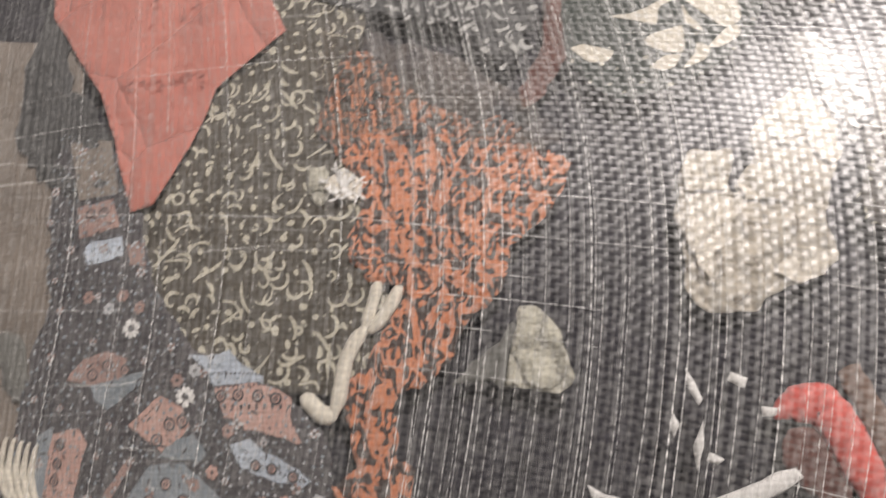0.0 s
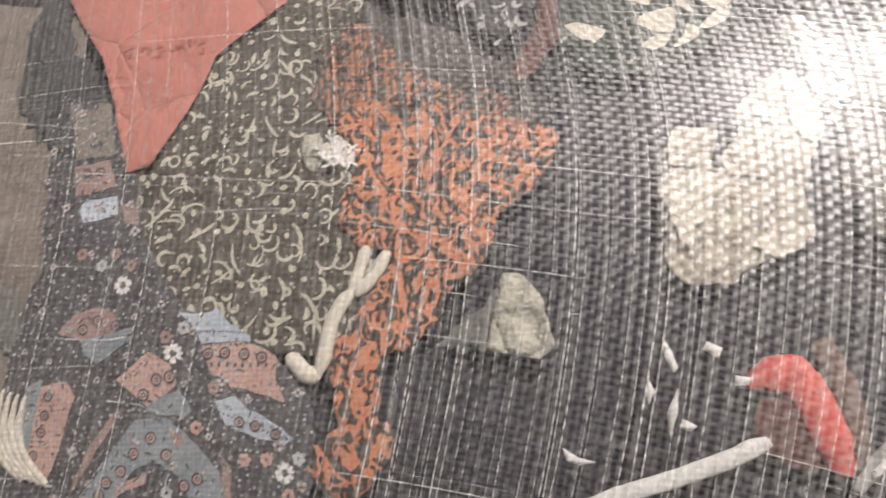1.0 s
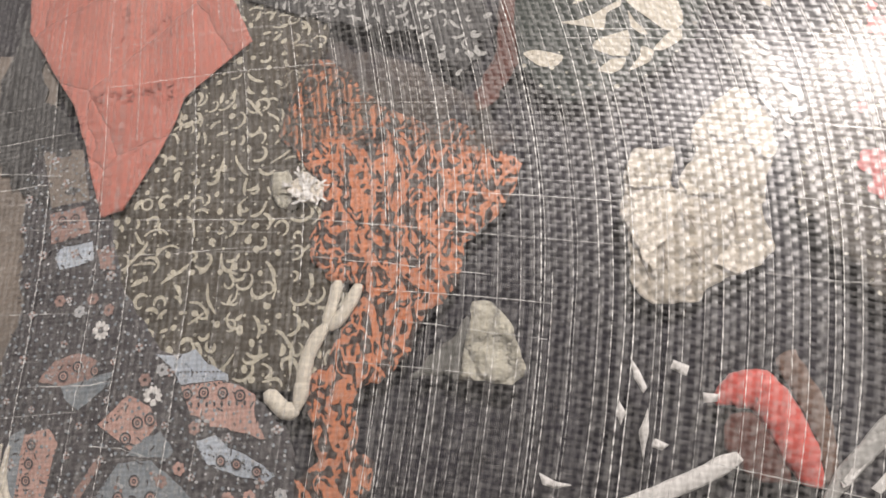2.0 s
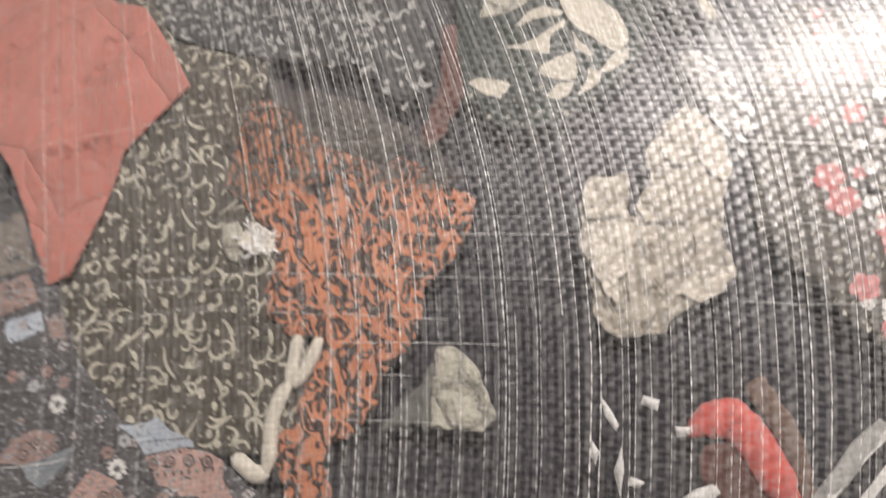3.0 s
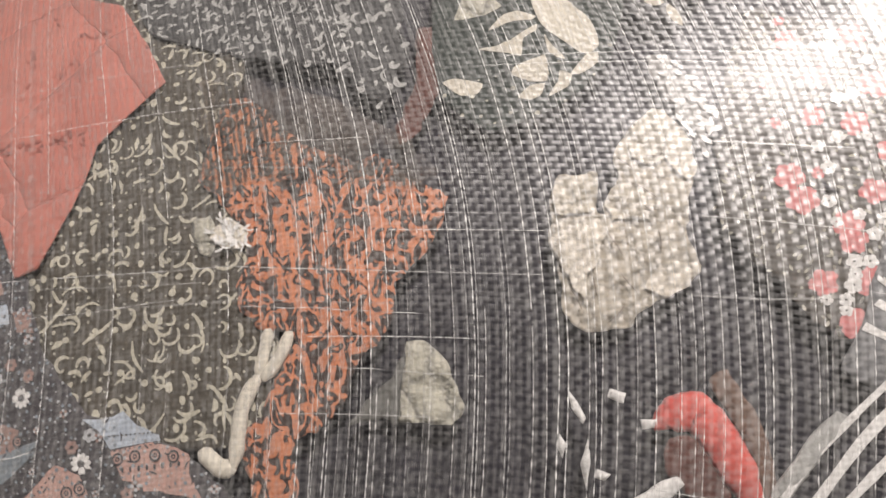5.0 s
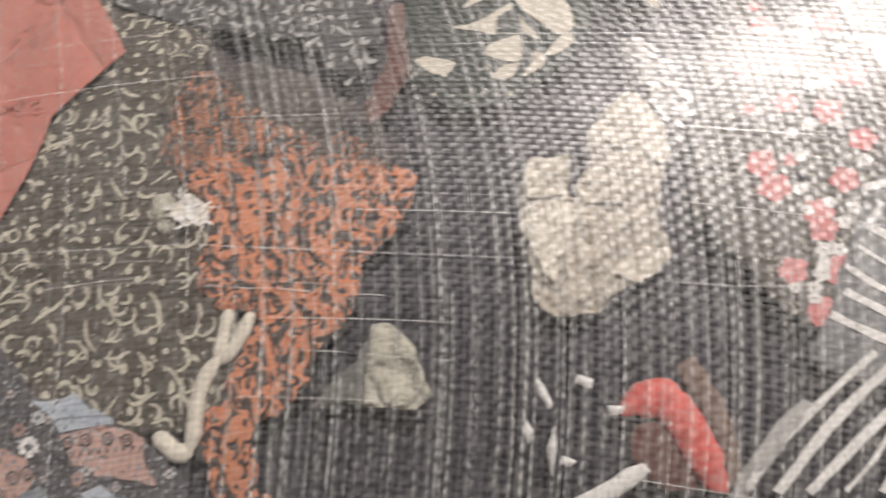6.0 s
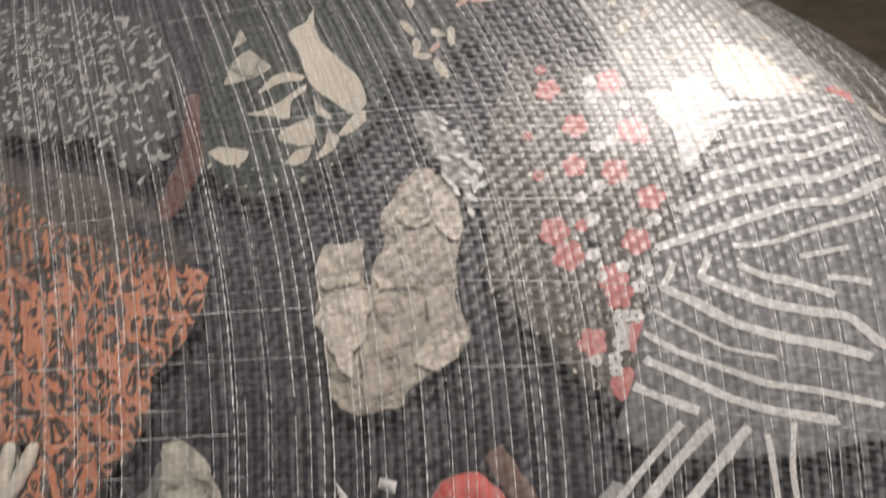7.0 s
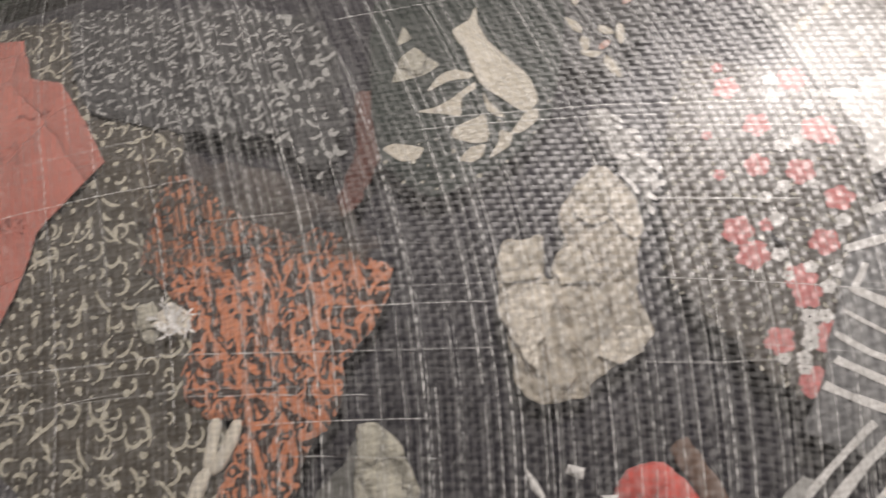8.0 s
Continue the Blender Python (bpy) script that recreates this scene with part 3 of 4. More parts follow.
fluff.shapes("fleck_print", [worm(u, v, rng.uniform(0, 6), rng.uniform(0.004, 0.012), rng.uniform(0.0015, 0.0040), rng.uniform(-5, 5), rng, 7) for u, v in scatter(fluff, 0.0058, rng, lambda u, v: noise.noise(Vector((u * 60, v * 60, 2))) > -0.25)], M_WHITEPRINT, label="white fleck print")
rust = Cloth("ribbon", [(-16, 125), (-4, 121), (-7, 86), (-21, 63), (-32, 57), (-32, 69), (-19, 93)], 0.0050, M_RUST, "rust brown ribbon end", seed=10, category="ribbon", fray=0.003)

# dark green cloth with big pale leaves
leafy = Cloth("leaf_print_scrap", [(3, 184), (57, 172), (97, 140), (77, 79), (52, 58), (13, 51), (-8, 77), (-8, 114)], 0.0042, M_GREEN, "dark green cloth printed with large pale leaves", seed=12)
for outline in ([(55, 153), (50, 146), (41, 143), (41, 137), (44, 128), (45, 117), (46, 108), (50, 99), (61, 83), (65, 80), (70, 83), (71, 90), (69, 101), (62, 116), (56, 129), (54, 141)], [(21, 110), (30, 117), (37, 117), (45, 111), (42, 109), (33, 111)],
                [(14, 100), (23, 99), (31, 100), (40, 104), (45, 106), (44, 102), (37, 99), (34, 89), (27, 93)], [(47, 99), (49, 92), (54, 81), (50, 83), (47, 88)], [(28, 79), (29, 83), (36, 85), (45, 86), (45, 76), (43, 71), (36, 73)],
                [(28, 66), (35, 71), (42, 70), (39, 64), (34, 63)], [(42, 62), (48, 69), (50, 75), (55, 71), (52, 65)], [(55, 72), (63, 80), (69, 80), (68, 74), (59, 70)], [(-6, 85), (0, 86), (13, 79), (10, 74), (2, 75)]):
    leafy.patch("leaf_print", outline, M_LEAF, sharp=False)
for outline in ([(5, 122), (11, 135), (20, 140), (25, 131), (30, 123), (21, 120)], [(11, 146), (16, 158), (19, 147)]):
    leafy.patch("leaf_print", outline, M_SAGE, sharp=False)
rng = random.Random(42)
leafy.shapes("speckle_print", [dot(u, v, rng.uniform(0.0006, 0.0014), rng, 6) for u, v in scatter(leafy, 0.0075, rng, lambda u, v: v < 0.085)], M_SAGE, 0.0002, "faint pale speckles")
rng = random.Random(41)
sprig = Cloth("leaf_print_scrap", [(69, 189), (105, 191), (149, 158), (132, 108), (105, 88), (86, 100), (93, 148)], 0.0046, M_GREY, "charcoal cloth printed with small cream and pink leaves", seed=13, fray=0.003)
spots = scatter(sprig, 0.0078, rng)
sprig.shapes("leaf_print", [worm(u, v, rng.gauss(-1.2, 0.5), rng.uniform(0.010, 0.020), 0.0042, rng.uniform(-1, 1), rng, 6, 0.95) for u, v in spots[::2]], M_LEAF)
sprig.shapes("petal_print", [worm(u, v, rng.uniform(0, 6), rng.uniform(0.006, 0.011), 0.0038, rng.uniform(-1, 1), rng, 6, 0.95) for u, v in spots[1::4]], M_PINK)

# crumpled cream cloth: a dull sheet, lobes folded over it painted paler as lit, and the torn shred beside it
cream = Cloth("crumpled_scrap", [(33, 11), (38, 21), (48, 20), (55, 18), (51, 1), (54, 0), (57, 7), (63, 13), (64, 26), (74, 37), (85, 44), (91, 39), (96, 28), (96, 14), (90, -2), (85, -21), (87, -32), (80, -39), (66, -43), (60, -47), (49, -52), (39, -51), (30, -44), (28, -32), (30, -17), (27, -8), (31, 0)], 0.0060, M_CREAM,
              "crumpled cream cotton cloth pressed against the wrap", amp=0.0022, freq=70, grid=0.0013, seed=14, ridge=True, fray=0.0022)
for outline, mat in (([(28, -7), (35, 0), (50, -1), (54, -7), (50, -17), (43, -25), (40, -35), (35, -34), (32, -23), (30, -15)], M_LITLOBE), ([(38, 19), (46, 19), (54, 17), (50, 1), (40, 2), (33, 5)], M_HALFLIT), ([(66, -32), (74, -28), (84, -30), (85, -34), (79, -39), (69, -41), (64, -38)], M_LITLOBE),
                     ([(88, 29), (95, 28), (96, 17), (94, 6), (88, 10), (85, 17)], M_LITLOBE), ([(57, 4), (62, 9), (71, 8), (75, -3), (72, -10), (63, -4), (56, -5)], M_HALFLIT), ([(74, 35), (84, 42), (90, 36), (84, 19), (76, 16), (71, 24)], M_HALFLIT)):
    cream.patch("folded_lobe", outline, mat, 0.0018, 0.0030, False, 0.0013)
rng = random.Random(17)
# Shade in the cream cloth's creases, painted as thin taupe lines.
cream.shapes("crease", [worm(a / 1000, b / 1000, ang, length / 1000, 0.0008, curl, rng, 9, 0.9) for (a, b), ang, length, curl in zip([(67, 10), (53, -8), (43, -25), (45, -48), (65, 23), (71, -2), (33, -31), (76, 20), (74, -13), (55, -28)], (-0.6, -1.3, -1.6, 0.5, -1.2, -1.2, -1.0, 0.1, -1.4, -1.5), (17, 16, 13, 12, 11, 9, 12, 10, 12, 14), (0.3, -0.5, 0.3, 0.5, 0.4, 0.6, -0.8, 0.7, -0.4, 0.3))], M_TAUPE, 0.0026, "crease shade painted as dark lines")
rng = random.Random(51)
torn = Cloth("torn_scrap", [(90, 69), (97, 69), (98, 63), (102, 63), (103, 54), (106, 44), (108, 35), (105, 25), (100, 17), (100, 26), (97, 30), (93, 38), (91, 49), (90, 59)], 0.0040, M_ASH, "torn white cloth shred with loose threads",
             amp=0.0008, freq=120, grid=0.002, fray=0.0040, seed=15)
torn.shapes("thread", [worm(u, v, rng.gauss(-1.0, 0.35), rng.uniform(0.006, 0.014), rng.uniform(0.0014, 0.0034), rng.uniform(-0.4, 0.4), rng, 5, 0.95) for u, v in scatter(torn, 0.0042, rng)], M_WHITE, 0.0007, "white loose threads")

# sage scrap and the thinner piece beside it
sage = Cloth("sage_scrap", [(-41, -39), (-32, -42), (-26, -50), (-23, -62), (-21, -71), (-27, -78), (-39, -75), (-51, -73), (-47, -58)], 0.0030, M_SAGE, "crumpled grey-green cloth scrap", amp=0.0010, freq=95, grid=0.0025, seed=16, ridge=True, fray=0.0016, sharp=True)
Cloth("grey_scrap", [(-73, -70), (-64, -62), (-54, -54), (-42, -45), (-49, -74), (-61, -70)], 0.0052, M_VEIL, "thin hazy grey cloth scrap", seed=17, fray=0.004)

# red roll of cloth, bent
def roll(name, mm, radius, deep, mat, label, category, flat=0.55, twist=0.0):
    pts = smooth_outline(mm, 0.0, 3, 8)[:-8 * 1]
    rings, n = [], 10
    verts, faces, uvs = [], [], []
    for k, p in enumerate(pts):
        a, b = pts[max(k - 1, 0)], pts[min(k + 1, len(pts) - 1)]
        d = (b - a).normalized()
        t = k / (len(pts) - 1)
        r = radius * min(1.0, 0.45 + 3 * t, 0.45 + 3 * (1 - t)) * (1 + 0.10 * noise.noise(Vector((k * 0.35, 2, radius * 900))))
        for m in range(n):
            a2 = 6.2832 * m / n
            w = r * math.cos(a2)
            lift = flat * r * math.sin(a2) * (1 + twist * math.sin(3 * a2 + k))
            verts.append(surf(p.x - d.y * w, p.y + d.x * w, -deep + lift))
            uvs.append((p.x - d.y * w, p.y + d.x * w + 0.3 * lift))
        if k:
            for m in range(n):
                a2, b2 = (k - 1) * n + m, (k - 1) * n + (m + 1) % n
                faces.append((a2, b2, b2 + n, a2 + n))
    last = len(verts) - n
    faces += [tuple(range(n))[::-1], tuple(range(last, last + n))]
    return tagged(mesh_object(name, verts, faces, mat, None, uvs), label, category)


roll("rolled_strip", [(57, -94), (63, -89), (71, -89), (76, -97), (80, -108), (83, -118), (84, -128)], 0.0078, 0.0065, M_RED, "bent roll of bright red fuzzy cloth", "fabric scrap", 0.45, 0.15)
# Tan shadow along the red roll's outer side, laid in as coloured cloth.
Cloth("tan_scrap", [(79, -78), (87, -75), (90, -84), (94, -96), (95, -111), (93, -127), (89, -127), (88, -110), (84, -96)], 0.0058, M_TANSHADE, "dull tan shadow beside the red roll, laid in as cloth", seed=18)
Cloth("maroon_scrap", [(58, -98), (69, -98), (77, -112), (76, -126), (62, -123), (54, -110)], 0.0070, M_RUST, "dark maroon cloth under the red roll", seed=19)

# loose white bits
for name, outline, label in (
        ("paper_tag", [(40, -74), (46, -77), (44, -81), (38, -77)], "small square white paper tag"),
        ("paper_tag", [(49, -88), (55, -89), (54, -92), (49, -92)], "small square white paper tag"),
        ("paper_tag", [(28, -104), (33, -107), (30, -109), (26, -107)], "small square white paper tag"),
        ("cloth_sliver", [(23, -71), (26, -77), (28, -84), (26, -86), (23, -79)], "thin curled white cloth sliver"),
        ("cloth_sliver", [(27, -92), (26, -102), (22, -111), (22, -101)], "thin pointed white cloth sliver"),
        ("cloth_sliver", [(16, -88), (18, -93), (15, -98), (14, -93)], "thin grey-white cloth sliver"),
        ("cloth_sliver", [(-21, -114), (-15, -118), (-8, -120), (-15, -121), (-20, -119)], "thin curved white cloth sliver")):
    Cloth(name, outline, 0.0022, M_WHITE, label, amp=0.0003, grid=0.004, fray=0.0003, seed=20, sharp=True, category="scrap")
roll("white_strip", [(-14, -137), (1, -133), (23, -127), (44, -120), (53, -116), (58, -114)], 0.0036, 0.0030, M_WHITE, "narrow white selvedge strip", "strip", 0.25)
roll("white_strip", [(88, -133), (96, -123), (104, -116), (113, -107), (119, -103), (123, -99)], 0.0036, 0.0040, M_WHITEPRINT, "narrow white selvedge strip", "strip", 0.25)

# cotton cord: two strands that join and end in a toe
cord = tagged(new("cotton_cord"), "short fuzzy off-white cotton cord with a split end", "cord")
for outline, r in (([(-105, -21), (-107, -28), (-110, -36), (-113, -43)], 0.0030), ([(-95, -24), (-99, -32), (-104, -38), (-111, -44)], 0.0032), ([(-111, -42), (-117, -47), (-122, -55), (-125, -65), (-127, -73), (-130, -80)], 0.0037), ([(-129, -79), (-135, -79), (-140, -74), (-144, -69)], 0.0042)):
    strand = roll("strand", outline, r, 0.0030, M_YARN, "", "", 0.6, 0.08)
    strand.parent = cord

# tuft of wadding
rng = random.Random(61)
tuft = Cloth("wadding_tuft", [(-129, 34), (-121, 38), (-114, 32), (-112, 25), (-118, 21), (-125, 23), (-131, 28)], 0.0030, M_PALE, "round tuft of white wadding", amp=0.0012, freq=160, grid=0.002, seed=22, ridge=True, category="wadding", fray=0.003)
tuft.shapes("fibre", [worm(u, v, rng.uniform(0, 6), rng.uniform(0.004, 0.009), rng.uniform(0.0007, 0.0018), rng.uniform(-2, 2), rng, 6, 0.9) for u, v in scatter(tuft, 0.0016, rng)], M_WHITE, 0.0009)
Cloth("wadding_tuft", [(-141, 41), (-132, 43), (-128, 29), (-133, 20), (-140, 27)], 0.0042, M_SAGE, "thin beige tuft of wadding", amp=0.001, freq=160, grid=0.003, seed=23, category="wadding", fray=0.002)

# floral cloth
rng = random.Random(71)
floral = Cloth("floral_scrap", [(137, 79), (154, 70), (184, 53), (186, 5), (173, -26), (153, -45), (137, -74), (125, -67), (112, -43), (101, -10), (114, 43)], 0.0046, M_FLORAL,
               "cloth with small red and white flowers on dim green", seed=24, fray=0.007)
floral.shapes("sprig_print", [worm(u, v, rng.uniform(0, 6), rng.uniform(0.002, 0.005), 0.0013, 0.5, rng, 4, 0.9) for u, v in scatter(floral, 0.0036, rng)], M_SAGE, 0.0002)
reds, whites = [], []
for u, v in [(147, 59), (152, 38), (146, 21), (130, -3), (132, -14), (145, -28), (145, -35), (158, -17), (130, -49), (137, -67), (160, 13), (169, -2), (172, 28), (147, -52), (172, 53)]:
    reds += flower(u / 1000, v / 1000, rng.uniform(0.0048, 0.0062), 5, rng) + [dot(u / 1000, v / 1000, 0.0028, rng)]
for u, v in [(164, 56), (162, 48), (157, 26), (163, 26), (152, 9), (145, -3), (167, -11), (141, -17), (150, -25), (158, -29), (143, -43), (142, -48), (140, -52), (136, -57), (135, -61), (153, -34), (144, 7)]:
    whites += flower(u / 1000, v / 1000, rng.uniform(0.0024, 0.0033), 5, rng)
for u, v in scatter(floral, 0.018, rng, lambda u, v: u > 0.128):
    (whites if rng.random() < 0.7 else reds).extend(flower(u, v, rng.uniform(0.0018, 0.0028), 5, rng))
floral.shapes("red_flower_print", reds, M_ROSE, 0.0004)
floral.shapes("white_flower_print", whites, M_WHITE, 0.0005)

Cloth("thorn_snag", [(140, -7), (142, -10), (145, -15), (144, -16), (141, -12)], 0.0022, M_BLACK, "small dark twig caught under the wrap", amp=0.0003, grid=0.003, fray=0.0005, seed=35, category="twig", sharp=True)

# striped cloth
striped = Cloth("striped_scrap", [(165, -23), (188, -3), (207, 15), (242, 20), (256, 5), (256, -29), (234, -84), (216, -107), (178, -105), (143, -95), (127, -83), (139, -67), (153, -41)], 0.0038, M_CHAR,
                "charcoal cloth with curved white stripes", seed=25)


def stripe(mm, w):
    pts = smooth_outline(mm, 0.0, 1, 5)[:-5]
    out, fs = [], []
    for k, p in enumerate(pts):
        d = (pts[min(k + 1, len(pts) - 1)] - pts[max(k - 1, 0)]).normalized()
        ww = w * (0.9 + 0.25 * noise.noise(Vector((p.x * 90, p.y * 90, 4))))
        out += [(p.x - d.y * ww / 2, p.y + d.x * ww / 2), (p.x + d.y * ww / 2, p.y - d.x * ww / 2)]
        if k:
            fs.append((2 * k - 2, 2 * k - 1, 2 * k + 1, 2 * k))
    return out, fs


for line, w in (([(203, 25), (215, 23), (227, 20), (240, 18)], 3.0), ([(209, 15), (221, 12), (229, 10), (243, 10)], 2.0), ([(197, 8), (208, 7), (226, 3), (228, 2), (244, 2)], 2.4), ([(189, -1), (202, -2), (217, -3), (228, -6), (245, -5)], 3.0),
                ([(176, -11), (189, -10), (204, -11), (219, -13), (229, -16), (247, -15)], 3.6), ([(164, -22), (178, -22), (197, -22), (216, -22), (231, -26), (247, -24)], 3.6), ([(190, -30), (203, -33), (218, -33), (237, -34)], 2.2), ([(210, -41), (218, -42), (226, -43)], 2.2),
                ([(189, -37), (196, -44), (206, -50), (215, -57)], 3.2), ([(216, -51), (223, -54), (228, -57)], 2.4), ([(181, -30), (178, -34), (175, -37)], 3.0), ([(175, -37), (183, -45), (194, -54), (207, -61), (217, -66), (223, -77)], 3.8),
                ([(168, -29), (165, -33), (161, -37)], 2.6), ([(161, -37), (170, -46), (180, -57), (193, -66), (208, -74), (217, -80)], 3.8), ([(155, -44), (165, -55), (175, -65), (188, -72)], 1.7), ([(150, -51), (158, -61), (171, -71), (183, -80), (198, -87), (214, -96)], 2.6),
                ([(146, -60), (157, -70), (169, -81), (181, -89), (198, -97)], 3.4), ([(139, -68), (146, -74), (157, -82)], 3.6),
                ([(151, -85), (130, -98), (109, -113), (96, -125)], 3.0), ([(161, -88), (145, -97), (127, -110), (107, -128)], 4.2), ([(172, -92), (152, -106), (137, -116), (118, -130)], 4.0), ([(150, -113), (141, -123), (130, -132)], 2.0),
                ([(160, -115), (150, -124), (142, -134)], 2.8), ([(168, -116), (160, -126), (150, -135)], 2.4), ([(177, -96), (175, -108), (172, -123)], 2.6), ([(187, -95), (181, -109), (178, -124)], 2.2)):
    striped.shapes("stripe_print", [stripe(line + line[-1:], w / 1000)], M_WHITE, 0.0004)

# white and cream cloths towards the rim
# White cloth, kept this bright so that it also paints in the glare.
Cloth("white_scrap", [(170, 26), (183, 41), (198, 44), (210, 39), (215, 27), (202, 13), (184, 2), (170, -8), (167, 1)], 0.0052, M_WHITE, "plain white cloth scrap, also painted as the glare", amp=0.0008, freq=40, seed=26, fray=0.007)
Cloth("cream_scrap", [(215, 54), (229, 45), (236, 26), (241, 17), (219, 23), (209, 36)], 0.0026, M_PALE, "pale cream cloth scrap with a folded edge", amp=0.001, freq=70, seed=27)
rng = random.Random(81)
pebble = Cloth("patterned_scrap", [(185, 141), (244, 98), (254, 45), (262, 8), (249, 7), (237, 17), (209, 16), (189, 21), (178, 59), (177, 104)], 0.0062, M_ASH, "grey cloth with pale mottled print near the rim", seed=28)
pebble.shapes("mottle_print", [worm(u, v, rng.uniform(0, 6), rng.uniform(0.006, 0.014), rng.uniform(0.003, 0.006), 1.0, rng, 5, 0.8) for u, v in scatter(pebble, 0.014, rng)], M_LEAF)
pebble.shapes("coral_print", [dot(u / 1000, v / 1000, 0.006, rng, 9) for u, v in [(235, 24), (251, 15), (236, 19), (249, -19)]], M_ROSE, 0.0005)
roll("white_strip", [(173, 104), (175, 92), (177, 77), (179, 59), (180, 52), (181, 47)], 0.0017, 0.0022, M_WHITEPRINT, "narrow white selvedge strip", "strip", 0.25)

# patchwork-print cloth
rng = random.Random(91)
quilt = Cloth("patchwork_scrap", [(-285, 82), (-245, 65), (-231, 27), (-220, -13), (-197, -45), (-156, -67), (-133, -90), (-134, -110), (-146, -145), (-306, -150), (-296, -68), (-281, -17), (-284, 20)], 0.0034, M_NAVY,
              "navy cloth with a pink and blue patchwork flower print", seed=30, fray=0.004)
for outline, mat in (([(-201, -46), (-192, -48), (-180, -46), (-173, -54), (-163, -59), (-163, -62), (-189, -62), (-193, -54)], M_BLUE), ([(-189, -63), (-168, -62), (-157, -66), (-150, -70), (-150, -80), (-146, -91), (-157, -87), (-167, -84), (-174, -83), (-175, -79), (-184, -77)], M_PINK),
                     ([(-182, -89), (-171, -87), (-165, -93), (-148, -102), (-142, -108), (-148, -110), (-162, -106), (-177, -100), (-180, -93)], M_BLUE), ([(-234, -77), (-224, -70), (-216, -64), (-205, -71), (-202, -80), (-209, -86), (-217, -91), (-224, -85)], M_PINK),
                     ([(-260, -141), (-245, -120), (-224, -96), (-206, -96), (-191, -109), (-180, -121), (-177, -139), (-193, -140), (-201, -123), (-214, -115), (-225, -120), (-245, -141)], M_SLATE), ([(-246, -137), (-233, -126), (-218, -121), (-219, -126), (-233, -131), (-241, -140)], M_PINK),
                     ([(-268, -53), (-259, -44), (-245, -41), (-234, -46), (-237, -55), (-255, -57)], M_DULLPINK), ([(-255, -57), (-224, -52), (-228, -59), (-245, -69), (-252, -64)], M_SLATE), ([(-286, -123), (-276, -79), (-261, -77), (-256, -85), (-269, -118), (-275, -127), (-279, -121)], M_PINK),
                     ([(-284, -79), (-276, -75), (-275, -79), (-286, -121), (-290, -118)], M_SLATE), ([(-260, -131), (-251, -112), (-236, -93), (-233, -96), (-242, -107), (-253, -123)], M_DULLPINK), ([(-269, 37), (-248, 39), (-242, 23), (-265, 19)], M_DULLPINK),
                     ([(-262, 16), (-241, 18), (-239, 7), (-259, 4)], M_BLUE), ([(-238, 13), (-228, 12), (-226, 0), (-235, 2)], M_DULLPINK), ([(-279, 77), (-254, 75), (-245, 42), (-268, 41)], M_TAUPE),
                     ([(-209, -85), (-200, -83), (-194, -93), (-197, -96), (-219, -93)], M_SLATE), ([(-179, -113), (-174, -121), (-175, -138), (-179, -137)], M_DULLPINK)):
    quilt.patch("patch_print", outline, mat, fray=0.0012)
for mm, mat, r in (([(-185, -67), (-176, -67), (-166, -68), (-157, -70)], M_NAVY, 0.0027), ([(-169, -99), (-161, -101), (-151, -105)], M_NAVY, 0.0025), ([(-219, -85), (-212, -78), (-205, -77)], M_NAVY, 0.0029), ([(-252, -135), (-243, -131), (-239, -125), (-231, -120), (-224, -112), (-215, -105), (-207, -113), (-198, -127), (-191, -124), (-194, -135)], M_NAVY, 0.0028),
                   ([(-245, -48), (-235, -51), (-253, -52)], M_NAVY, 0.0026), ([(-271, -84), (-273, -93), (-275, -101), (-279, -112), (-283, -118)], M_NAVY, 0.0024), ([(-260, 32), (-252, 32)], M_NAVY, 0.0024)):
    rings = []
    for u, v in mm:
        rings += [ring(u / 1000, v / 1000, r * 1.1, 0.0010), ring(u / 1000, v / 1000, r * 0.45, 0.0007, 8)]
    quilt.shapes("ring_print", rings, mat, 0.0009)
    quilt.shapes("ring_centre_print", [dot(u / 1000, v / 1000, r * 0.9) for u, v in mm], M_PINK, 0.0007)
lines = []
for a, b, gap in zip([(-192, -63), (-189, -56), (-187, -73), (-182, -93), (-284, -121), (-224, -96), (-261, 16), (-233, -80)], [(-161, -63), (-164, -58), (-150, -75), (-142, -109), (-273, -79), (-259, -140), (-241, 18), (-215, -66)], (2.6, 2.2, 4.0, 2.4, 2.6, 2.4, 2.2, 2.6)):
    length = math.hypot(b[0] - a[0], b[1] - a[1])
    ang = math.atan2(b[1] - a[1], b[0] - a[0])
    for k in range(int(length / gap)):
        f = k * gap / length
        lines.append(worm((a[0] + (b[0] - a[0]) * f) / 1000, (a[1] + (b[1] - a[1]) * f) / 1000, ang + (1.57 if gap > 3 else 0), 0.0016 if gap < 3 else 0.0034, 0.0008 if gap < 3 else 0.0014, 0, rng, 3, 0.3))
quilt.shapes("border_print", lines, M_NAVY, 0.0006, "dark dashed borders")
quilt.shapes("dot_print", [dot(u, v, rng.uniform(0.0005, 0.0011), rng, 6) for u, v in scatter(quilt, 0.0036, rng)], M_SLATE, 0.0005)
quilt.shapes("pale_dot_print", [dot(u, v, rng.uniform(0.0004, 0.0009), rng, 6) for u, v in scatter(quilt, 0.0048, rng)], M_PALEDOT, 0.00055)
quilt.shapes("lace_print", [worm(u, v, rng.uniform(0, 6), rng.uniform(0.003, 0.006), 0.0009, rng.uniform(-2, 2), rng, 4) for u, v in scatter(quilt, 0.0068, rng)], M_NAVY, 0.0006)
for u, v in [(-232, -31), (-203, -66), (-147, -122)]:
    quilt.shapes("daisy_print", daisy(u / 1000, v / 1000, 0.0058, 11, rng), M_WHITE, 0.0009)
